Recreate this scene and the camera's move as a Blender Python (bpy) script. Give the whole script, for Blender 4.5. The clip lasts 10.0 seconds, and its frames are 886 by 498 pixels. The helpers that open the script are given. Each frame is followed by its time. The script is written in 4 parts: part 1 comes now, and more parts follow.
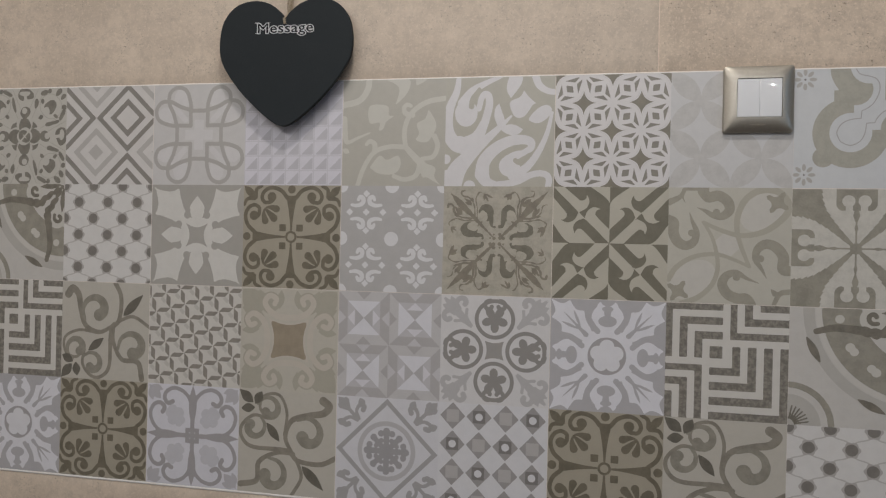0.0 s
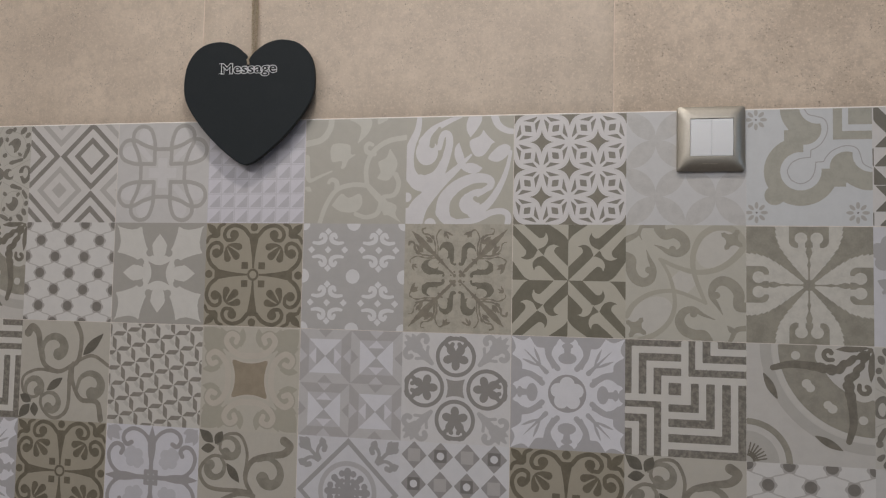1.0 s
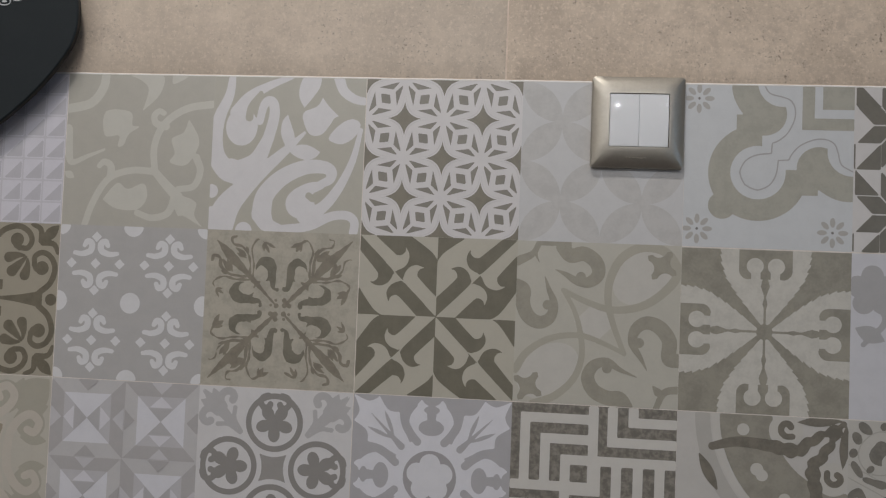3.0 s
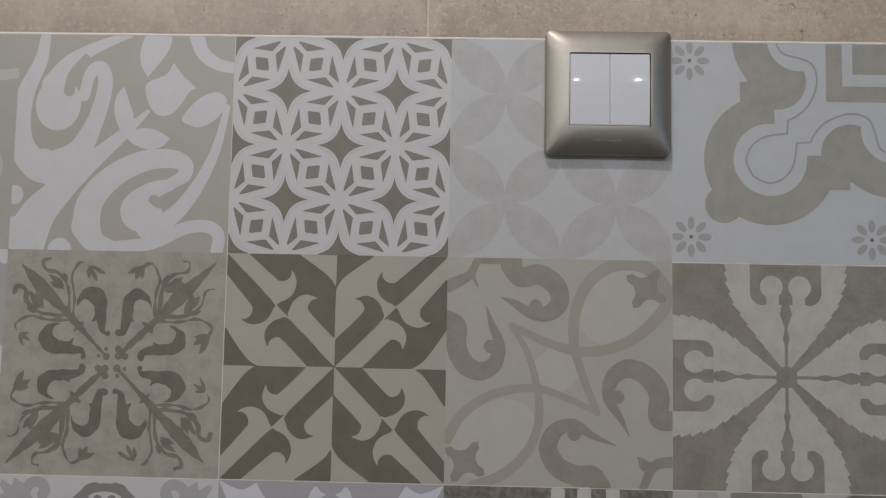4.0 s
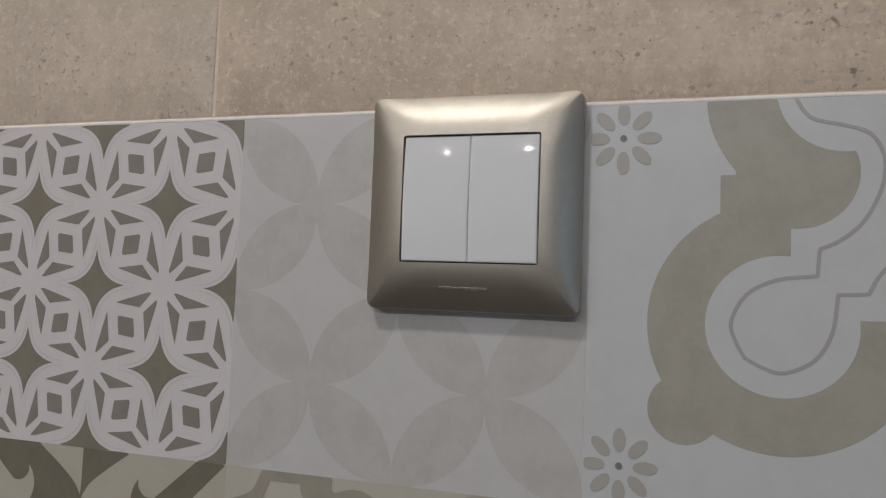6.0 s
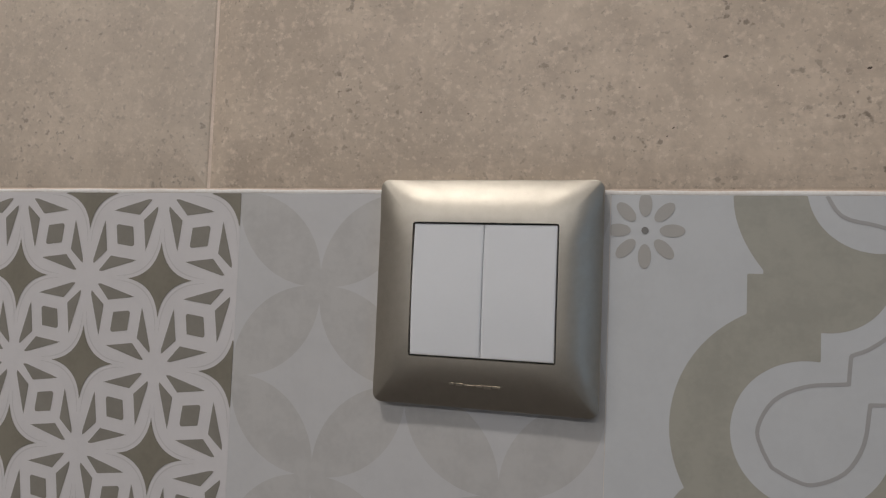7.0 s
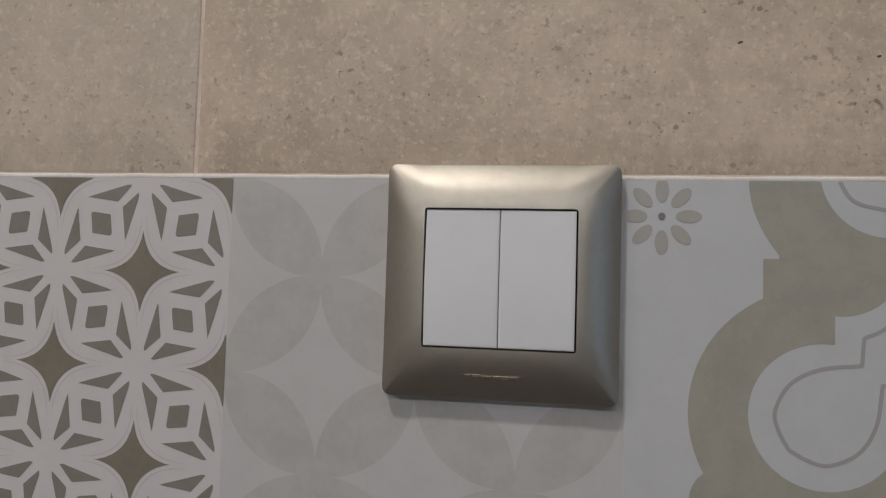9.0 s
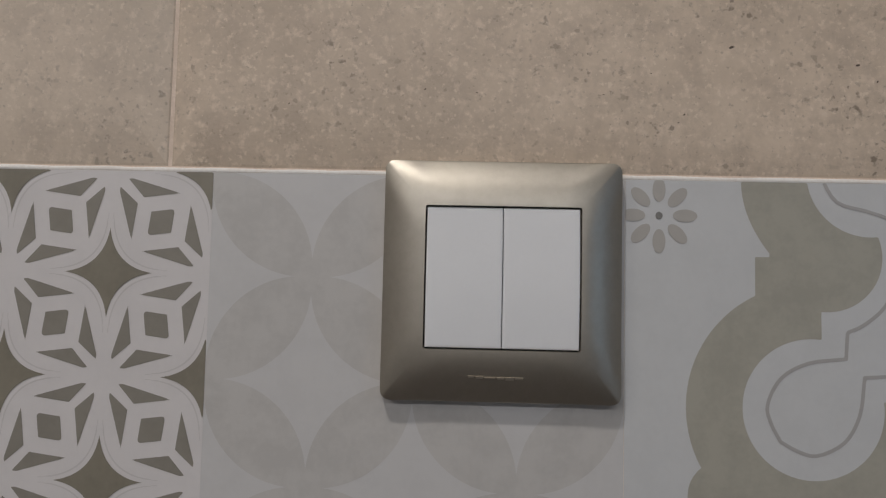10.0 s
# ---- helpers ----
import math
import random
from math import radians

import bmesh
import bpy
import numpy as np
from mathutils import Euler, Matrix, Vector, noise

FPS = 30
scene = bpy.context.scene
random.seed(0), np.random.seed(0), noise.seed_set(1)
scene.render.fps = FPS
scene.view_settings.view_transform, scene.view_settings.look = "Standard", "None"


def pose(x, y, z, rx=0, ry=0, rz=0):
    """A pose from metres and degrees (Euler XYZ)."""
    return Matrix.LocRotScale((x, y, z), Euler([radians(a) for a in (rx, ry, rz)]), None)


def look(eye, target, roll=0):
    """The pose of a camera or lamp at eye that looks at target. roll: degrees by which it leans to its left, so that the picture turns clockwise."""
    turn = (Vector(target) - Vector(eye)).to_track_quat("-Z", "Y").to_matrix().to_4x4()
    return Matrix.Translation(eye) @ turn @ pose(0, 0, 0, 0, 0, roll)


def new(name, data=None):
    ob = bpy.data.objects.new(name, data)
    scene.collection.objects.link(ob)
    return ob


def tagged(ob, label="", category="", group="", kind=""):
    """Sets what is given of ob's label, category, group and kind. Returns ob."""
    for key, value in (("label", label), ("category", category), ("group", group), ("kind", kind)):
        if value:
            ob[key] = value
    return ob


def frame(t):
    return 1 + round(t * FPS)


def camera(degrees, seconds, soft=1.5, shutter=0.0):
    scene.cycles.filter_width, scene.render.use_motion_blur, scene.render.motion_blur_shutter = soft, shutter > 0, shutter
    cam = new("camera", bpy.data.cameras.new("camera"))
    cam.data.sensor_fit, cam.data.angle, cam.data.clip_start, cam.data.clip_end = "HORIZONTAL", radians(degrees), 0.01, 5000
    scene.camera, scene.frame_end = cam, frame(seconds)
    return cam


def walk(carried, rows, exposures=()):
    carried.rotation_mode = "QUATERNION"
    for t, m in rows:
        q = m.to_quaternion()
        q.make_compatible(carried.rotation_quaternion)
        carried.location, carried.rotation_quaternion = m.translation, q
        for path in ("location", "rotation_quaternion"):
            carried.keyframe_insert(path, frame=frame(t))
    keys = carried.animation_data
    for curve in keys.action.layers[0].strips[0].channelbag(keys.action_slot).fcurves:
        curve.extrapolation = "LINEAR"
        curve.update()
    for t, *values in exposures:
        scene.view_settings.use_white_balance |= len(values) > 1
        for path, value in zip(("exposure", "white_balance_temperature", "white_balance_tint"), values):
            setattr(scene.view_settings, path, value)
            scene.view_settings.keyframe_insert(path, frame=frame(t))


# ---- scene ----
cam = camera(66.0, 10.0, soft=1.2)
PATH = [
    (0, (0.927, -0.933, 1.213), (0.555, 1.032, 1.212), 1.3),
    (0.5, (0.934, -0.932, 1.212), (0.572, 1.034, 1.258), 1.1),
    (1, (0.965, -0.93, 1.22), (0.625, 1.038, 1.316), 1.1),
    (1.5, (1.005, -0.901, 1.239), (0.641, 1.063, 1.338), 1.3),
    (2, (1.034, -0.847, 1.247), (0.687, 1.121, 1.33), 1.2),
    (2.5, (1.033, -0.76, 1.248), (0.786, 1.223, 1.322), 1.4),
    (2.7, (1.026, -0.712, 1.26), (0.826, 1.277, 1.326), 1.7),
    (3.8, (1.051, -0.49, 1.273), (0.974, 1.506, 1.373), 2.0),
    (4, (1.055, -0.459, 1.275), (1.018, 1.536, 1.407), 1.1),
    (4.5, (1.123, -0.382, 1.295), (0.93, 1.594, 1.535), 1.8),
    (5, (1.183, -0.32, 1.322), (0.822, 1.641, 1.489), 1.4),
    (5.5, (1.211, -0.277, 1.345), (0.69, 1.65, 1.468), 1.3),
    (6, (1.219, -0.261, 1.378), (0.663, 1.656, 1.499), 2.1),
    (6.2, (1.217, -0.258, 1.392), (0.684, 1.667, 1.496), 2.4),
    (7.3, (1.197, -0.253, 1.416), (0.713, 1.685, 1.519), 2.0),
    (7.5, (1.191, -0.254, 1.413), (0.736, 1.69, 1.515), 2.1),
    (8, (1.184, -0.26, 1.413), (0.726, 1.684, 1.512), 1.9),
    (8.5, (1.183, -0.261, 1.413), (0.758, 1.69, 1.524), 1.7),
    (9, (1.174, -0.25, 1.411), (0.859, 1.722, 1.513), 1.7),
    (9.5, (1.16, -0.248, 1.411), (1.009, 1.743, 1.518), 2.3),
    (10, (1.142, -0.246, 1.408), (1.084, 1.749, 1.534), 1.3),
]
EXPOSURES = [(0.0, 0.15, 6500, 11), (1.0, 0.11, 6500, 12), (1.5, 0.03, 6500, 12), (2.5, 0.06, 6450, 10.5), (4.0, -0.05, 6250, 11.5), (5.0, -0.09, 6250, 11.5), (6.0, -0.15, 6450, 11.5), (8.0, -0.27, 6500, 12), (10.0, -0.26, 6500, 12)]
walk(cam, [(t, look(eye, target, roll)) for t, eye, target, roll in PATH], EXPOSURES)
# ---- body ----
P = 0.15            # side of a printed square
TOP = 1.45          # top of the patchwork panel
COLS, ROWS_N = 10, 4
LEFT = 0.0


# ---- world and lights ----
world = bpy.data.worlds.new("world")
scene.world = world
world.use_nodes = True
world.node_tree.nodes["Background"].inputs[0].default_value = (0.05, 0.055, 0.065, 1)
world.node_tree.nodes["Background"].inputs[1].default_value = 0.2


def area_lamp(name, place, target, size, power, colour, size_y=None):
    data = bpy.data.lights.new(name, "AREA")
    data.shape = "RECTANGLE" if size_y else "DISK"
    data.size = size
    if size_y:
        data.size_y = size_y
    data.energy = power
    data.color = colour
    ob = new(name, data)
    ob.matrix_world = look(place, target)
    return ob


for spot_x in (-0.15, 0.18, 0.50, 0.83, 1.19, 1.50, 1.78):
    area_lamp("ceiling_spot", (spot_x, -2.2, 2.25), (spot_x, -1.7, 0.4), 0.008, 3.0, (0.985, 0.985, 0.99))
area_lamp("downlight", (0.86, -0.74, 2.48), (0.82, -0.45, 0.0), 0.15, 6.7, (1.0, 0.955, 0.89))
# the broad disc is an added, unseen fill that lifts the wall's left side
area_lamp("left_fill", (-0.45, -1.5, 2.47), (-0.3, -0.2, 0.7), 0.55, 8.0, (1.0, 0.955, 0.89))
area_lamp("downlight", (1.30, -0.70, 2.48), (1.30, -0.5, 0.0), 0.09, 0.5, (1.0, 0.985, 0.97))
area_lamp("window_daylight", (3.11, -1.9, 1.5), (0.6, -1.0, 1.35), 0.68, 3.4, (0.45, 0.70, 1.0), 0.98)


# ---- materials ----
def nodes_of(name):
    m = bpy.data.materials.new(name)
    m.use_nodes = True
    nt = m.node_tree
    return m, nt, nt.nodes["Principled BSDF"]


def lin(c):
    c = c / 255.0
    return c / 12.92 if c <= 0.04045 else ((c + 0.055) / 1.055) ** 2.4


def tint(r, g, b, k=1.75):
    return tuple(min(0.86, lin(v) * k) for v in (r, g, b))


def node(nt, kind, **sets):
    n = nt.nodes.new(kind)
    for key, value in sets.items():
        n.inputs[key.replace("_", " ")].default_value = value
    return n


def mottled(name, colour, second=None, scale=60.0, fine=600.0, amount=0.5, rough=0.4, bump=0.02, metal=0.0, low=0.42, high=0.62, spec=0.5):
    """A surface whose colour wanders between two tones at a coarse and a fine scale."""
    m, nt, b = nodes_of(name)
    second = second or tuple(0.9 * c for c in colour)
    co = nt.nodes.new("ShaderNodeNewGeometry")
    big = node(nt, "ShaderNodeTexNoise", Scale=scale, Detail=5.0, Roughness=0.6)
    small = node(nt, "ShaderNodeTexNoise", Scale=fine, Detail=3.0)
    nt.links.new(co.outputs["Position"], big.inputs["Vector"])
    nt.links.new(co.outputs["Position"], small.inputs["Vector"])
    mix = nt.nodes.new("ShaderNodeMath")
    mix.operation = "MULTIPLY_ADD"
    nt.links.new(small.outputs["Fac"], mix.inputs[0])
    mix.inputs[1].default_value = 0.3
    nt.links.new(big.outputs["Fac"], mix.inputs[2])
    ramp = node(nt, "ShaderNodeMapRange")
    ramp.inputs["From Min"].default_value = low + 0.15
    ramp.inputs["From Max"].default_value = high + 0.15
    ramp.inputs["To Max"].default_value = amount
    nt.links.new(mix.outputs[0], ramp.inputs["Value"])
    col = nt.nodes.new("ShaderNodeMix")
    col.data_type = "RGBA"
    col.inputs["A"].default_value = (*colour, 1)
    col.inputs["B"].default_value = (*second, 1)
    nt.links.new(ramp.outputs["Result"], col.inputs["Factor"])
    nt.links.new(col.outputs["Result"], b.inputs["Base Color"])
    rr = node(nt, "ShaderNodeMapRange")
    rr.inputs["To Min"].default_value = rough * 0.85
    rr.inputs["To Max"].default_value = rough * 1.2
    nt.links.new(big.outputs["Fac"], rr.inputs["Value"])
    nt.links.new(rr.outputs["Result"], b.inputs["Roughness"])
    b.inputs["Metallic"].default_value = metal
    b.inputs["Specular IOR Level"].default_value = spec
    if bump:
        bm_node = node(nt, "ShaderNodeBump", Strength=bump, Distance=0.001)
        nt.links.new(small.outputs["Fac"], bm_node.inputs["Height"])
        nt.links.new(bm_node.outputs["Normal"], b.inputs["Normal"])
    return m


def stone_material(name):
    """Beige limestone-look porcelain: clouds, pale flecks, dark pits."""
    m, nt, b = nodes_of(name)
    co = nt.nodes.new("ShaderNodeNewGeometry")

    def noise_tex(scale, detail=4.0, rough=0.55, stretch=(1, 1, 1)):
        mp = nt.nodes.new("ShaderNodeMapping")
        mp.inputs["Scale"].default_value = stretch
        n = node(nt, "ShaderNodeTexNoise", Scale=scale, Detail=detail, Roughness=rough)
        nt.links.new(co.outputs["Position"], mp.inputs["Vector"])
        nt.links.new(mp.outputs["Vector"], n.inputs["Vector"])
        return n.outputs["Fac"]

    def ramped(value, a, c, lo=0.0, hi=1.0):
        r = node(nt, "ShaderNodeMapRange")
        r.inputs["From Min"].default_value, r.inputs["From Max"].default_value = a, c
        r.inputs["To Min"].default_value, r.inputs["To Max"].default_value = lo, hi
        nt.links.new(value, r.inputs["Value"])
        return r.outputs["Result"]

    def blend(fac, a, c):
        x = nt.nodes.new("ShaderNodeMix")
        x.data_type = "RGBA"
        nt.links.new(fac, x.inputs["Factor"])
        for key, value in (("A", a), ("B", c)):
            if isinstance(value, tuple):
                x.inputs[key].default_value = (*value, 1)
            else:
                nt.links.new(value, x.inputs[key])
        return x.outputs["Result"]

    base = blend(ramped(noise_tex(9, 6, 0.62), 0.36, 0.66), tint(172, 157, 141), tint(149, 135, 120))
    base = blend(ramped(noise_tex(48, 7, 0.72), 0.44, 0.70, 0.0, 0.75), base, tint(135, 122, 109))
    base = blend(ramped(noise_tex(210, 5, 0.7), 0.52, 0.66, 0.0, 0.6), base, tint(179, 164, 149))
    flecks = node(nt, "ShaderNodeTexVoronoi", Scale=95.0)
    nt.links.new(co.outputs["Position"], flecks.inputs["Vector"])
    base = blend(ramped(flecks.outputs["Distance"], 0.14, 0.06, 0.0, 0.22), base, tint(187, 175, 161))
    pits = node(nt, "ShaderNodeTexNoise", Scale=330.0, Detail=2.0, Roughness=0.5)
    nt.links.new(co.outputs["Position"], pits.inputs["Vector"])
    cloud = ramped(noise_tex(26, 4), 0.47, 0.62)
    mul = nt.nodes.new("ShaderNodeMath")
    mul.operation = "MULTIPLY"
    nt.links.new(ramped(pits.outputs["Fac"], 0.60, 0.69, 0.0, 0.8), mul.inputs[0])
    nt.links.new(cloud, mul.inputs[1])
    base = blend(mul.outputs[0], base, tint(95, 83, 71))
    base = blend(ramped(noise_tex(430, 4, 0.6), 0.60, 0.66, 0.0, 0.45), base, tint(185, 172, 157))
    base = blend(ramped(noise_tex(520, 3, 0.55), 0.63, 0.70, 0.0, 0.40), base, tint(105, 94, 82))
    batch = nt.nodes.new("ShaderNodeObjectInfo")          # tiles differ a little from one to the next
    base = blend(ramped(batch.outputs["Random"], 0.0, 1.0, 0.0, 0.30), base, tint(155, 147, 138))
    nt.links.new(base, b.inputs["Base Color"])
    b.inputs["Roughness"].default_value = 0.5
    bump = node(nt, "ShaderNodeBump", Strength=0.12, Distance=0.001)
    nt.links.new(pits.outputs["Fac"], bump.inputs["Height"])
    nt.links.new(bump.outputs["Normal"], b.inputs["Normal"])
    return m


TONES = {}


def tone(r, g, b, mottle=0.16, scale=70.0):
    """The glaze of a printed tone; each tone is one material."""
    key = (r, g, b, mottle, scale)
    if key not in TONES:
        c = [v * (v / 0.70) ** 0.32 for v in tint(r, g, b, 1.8)]
        grey = sum(c) / 3
        c = tuple(0.76 * v + 0.24 * grey for v in c)
        veined = 1.9 if scale > 150 else 0.78
        TONES[key] = mottled("glaze", c, tuple(v * veined for v in c), scale=scale, fine=420.0, amount=mottle, rough=0.36, bump=0.01)
    return TONES[key]


STONE = stone_material("beige_stone_tile")
GROUT = mottled("grout", tint(178, 172, 166), tint(158, 150, 142), scale=40, fine=900, amount=0.7, rough=0.85, bump=0.3)
STONE_GROUT = mottled("beige_grout", tint(182, 168, 156), tint(164, 149, 136), scale=40, fine=900, amount=0.7, rough=0.85, bump=0.3)
PLASTER = mottled("plaster", (0.50, 0.49, 0.47), scale=3, amount=0.4, rough=0.8)
CEILING_PAINT = mottled("ceiling_paint", (0.78, 0.76, 0.73), scale=3, amount=0.2, rough=0.85)
FLOOR_TILE = mottled("floor_tile", (0.075, 0.055, 0.042), (0.05, 0.036, 0.027), scale=6, amount=0.8, rough=0.45)
CHALK = mottled("chalkboard_paint", (0.0115, 0.0165, 0.020), (0.016, 0.021, 0.0245), scale=25, fine=500, amount=0.8, rough=0.62, bump=0.04, spec=0.3)
RAW_EDGE = mottled("dark_board_edge", (0.03, 0.026, 0.022), scale=80, rough=0.8)
INK = mottled("pale_print", (0.74, 0.75, 0.77), rough=0.6)
JUTE = mottled("jute_twine", (0.58, 0.49, 0.37), (0.40, 0.32, 0.23), scale=350, fine=1500, amount=0.9, rough=0.9, bump=0.5)
STEEL = mottled("steel", (0.5, 0.5, 0.5), rough=0.35, metal=1.0)
NICKEL = mottled("satin_champagne_metal", (0.47, 0.437, 0.38), (0.43, 0.395, 0.34), scale=300, fine=2500, amount=0.5, rough=0.43, bump=0.015, metal=0.95)
NICKEL_RIDGE = mottled("pale_metal_ridge", (0.72, 0.68, 0.60), scale=300, amount=0.3, rough=0.42, metal=1.0, bump=0)
PLASTIC = mottled("white_plastic", (0.84, 0.85, 0.87), (0.81, 0.82, 0.84), scale=30, fine=900, amount=0.5, rough=0.022, bump=0.0)
GAP_SHADE = mottled("gap_shade", (0.015, 0.014, 0.013), rough=0.8)


# ---- mesh helpers ----
def mesh_object(name, verts, faces, materials, indices=None, smooth=False):
    me = bpy.data.meshes.new(name)
    me.from_pydata(verts, [], faces)
    for m in materials:
        me.materials.append(m)
    if indices is not None:
        me.polygons.foreach_set("material_index", np.asarray(indices, dtype=np.int32))
    if smooth:
        me.polygons.foreach_set("use_smooth", np.ones(len(me.polygons), dtype=bool))
    me.update()
    return new(name, me)


def part(name, bm, material, parent, label=""):
    me = bpy.data.meshes.new(name)
    bm.to_mesh(me)
    bm.free()
    me.materials.append(material)
    ob = new(name, me)
    ob.parent = parent
    if label:
        ob["label"] = label
    return ob


def box_bm(lo, hi, bevel=0.0, segments=2):
    bm = bmesh.new()
    bmesh.ops.create_cube(bm, size=1)
    for v in bm.verts:
        v.co = Vector([lo[i] + (v.co[i] + 0.5) * (hi[i] - lo[i]) for i in range(3)])
    if bevel:
        bmesh.ops.bevel(bm, geom=list(bm.edges), offset=bevel, segments=segments, affect="EDGES", profile=0.6)
    return bm


def box_thing(name, lo, hi, material, bevel=0.0, label="", category="", kind="structure"):
    bm = box_bm(lo, hi, bevel)
    me = bpy.data.meshes.new(name)
    bm.to_mesh(me)
    bm.free()
    me.materials.append(material)
    return tagged(new(name, me), label, category, "", kind)


# ---- the room round the wall ----
X0, X1, Y0, H = -1.2, 3.1, -3.0, 2.5
wall = box_thing("wall_north", (X0, 0.0014, 0), (X1, 0.16, H), STONE_GROUT, label="kitchen wall of beige stone tiles with a patchwork tile panel", category="wall")
box_thing("wall_west", (X0 - 0.12, Y0, 0), (X0, 0.0014, H), PLASTER, label="plain beige plastered wall", category="wall")
box_thing("wall_south", (X0 - 0.12, Y0 - 0.12, 0), (X1 + 0.12, Y0, H), PLASTER, label="plain beige plastered wall", category="wall")
box_thing("floor", (X0 - 0.12, Y0 - 0.12, -0.1), (X1 + 0.12, 0.16, 0), FLOOR_TILE, label="dark brown tiled kitchen floor", category="floor")
box_thing("ceiling", (X0 - 0.12, Y0 - 0.12, H), (X1 + 0.12, 0.16, H + 0.1), CEILING_PAINT, label="plain white painted ceiling", category="ceiling")
box_thing("ceiling_soffit", (X0, -2.36, 2.262), (X1, -2.04, H), CEILING_PAINT, label="plain white ceiling soffit that carries the spotlights", category="ceiling")
# east wall with its window opening
WY0, WY1, WZ0, WZ1 = -2.3, -1.5, 0.95, 2.05
bm = bmesh.new()
for y0, y1, z0, z1 in ((Y0, WY0, 0, H), (WY1, 0.0014, 0, H), (WY0, WY1, 0, WZ0), (WY0, WY1, WZ1, H)):
    piece = box_bm((X1, y0, z0), (X1 + 0.12, y1, z1))
    me = bpy.data.meshes.new("piece")
    piece.to_mesh(me)
    piece.free()
    bm.from_mesh(me)
    bpy.data.meshes.remove(me)
me = bpy.data.meshes.new("wall_east")
bm.to_mesh(me)
bm.free()
me.materials.append(PLASTER)
tagged(new("wall_east", me), "plain beige plastered wall with a window opening", "wall", "", "structure")
window = tagged(new("window_1"), "small white framed window in the plastered wall", "window", "", "structure")
for lo, hi in (((X1 + 0.03, WY0, WZ0), (X1 + 0.09, WY0 + 0.05, WZ1)), ((X1 + 0.03, WY1 - 0.05, WZ0), (X1 + 0.09, WY1, WZ1)),
               ((X1 + 0.03, WY0 + 0.05, WZ0), (X1 + 0.09, WY1 - 0.05, WZ0 + 0.05)), ((X1 + 0.03, WY0 + 0.05, WZ1 - 0.05), (X1 + 0.09, WY1 - 0.05, WZ1))):
    part("window_frame", box_bm(lo, hi, 0.004), CEILING_PAINT, window)


# ---- drawing the prints: signed distances on a square from -1 to 1, y up, negative inside ----
def union(*ds):
    out = ds[0]
    for d in ds[1:]:
        out = np.minimum(out, d)
    return out


def minus(a, b):
    return np.maximum(a, -b)


def disc(x, y, cx, cy, r):
    return np.hypot(x - cx, y - cy) - r


def ring(x, y, cx, cy, r, w):
    return np.abs(np.hypot(x - cx, y - cy) - r) - w


def turned(x, y, cx, cy, degrees):
    c, s = math.cos(radians(degrees)), math.sin(radians(degrees))
    return (x - cx) * c + (y - cy) * s, (y - cy) * c - (x - cx) * s


def oval(x, y, cx, cy, rx, ry, degrees=0):
    p, q = turned(x, y, cx, cy, degrees)
    return (np.hypot(p / rx, q / ry) - 1) * min(rx, ry)


def block(x, y, cx, cy, hx, hy, degrees=0):
    p, q = turned(x, y, cx, cy, degrees)
    return np.maximum(np.abs(p) - hx, np.abs(q) - hy)


def rhomb(x, y, cx, cy, hx, hy):
    return (np.abs(x - cx) / hx + np.abs(y - cy) / hy - 1) * min(hx, hy) * 0.7


def leaf(x, y, ax, ay, bx, by, w, skew=1.0):
    """A pointed leaf from a to b; skew below 1 puts its belly nearer to a."""
    length = math.hypot(bx - ax, by - ay)
    ux, uy = (bx - ax) / length, (by - ay) / length
    s = ((x - ax) * ux + (y - ay) * uy) / length
    d = np.abs((y - ay) * ux - (x - ax) * uy)
    belly = w * np.sin(np.pi * np.clip(s, 0, 1) ** skew)
    return np.maximum(d - belly, np.maximum(-s, s - 1) * length)


def stroke(x, y, pts, w0, w1=None, belly=0.0, steps=6):
    """A brush line through the points, tapering from w0 to w1, with an extra belly half way."""
    w1 = w0 if w1 is None else w1
    q = [np.array(p, float) for p in pts]
    q = [2 * q[0] - q[1]] + q + [2 * q[-1] - q[-2]]
    line = []
    for i in range(1, len(q) - 2):
        for k in range(steps):
            t = k / steps
            a, b, c, d = q[i - 1:i + 3]
            line.append(0.5 * (2 * b + (c - a) * t + (2 * a - 5 * b + 4 * c - d) * t * t + (3 * b - a - 3 * c + d) * t ** 3))
    line.append(q[-2])
    n = len(line) - 1
    out = None
    for i in range(n):
        (ax, ay), (bx, by) = line[i], line[i + 1]
        ex, ey = bx - ax, by - ay
        h = np.clip(((x - ax) * ex + (y - ay) * ey) / (ex * ex + ey * ey + 1e-12), 0, 1)
        s = (i + h) / n
        d = np.hypot(x - ax - h * ex, y - ay - h * ey) - (w0 + (w1 - w0) * s + belly * np.sin(np.pi * s))
        out = d if out is None else np.minimum(out, d)
    return out


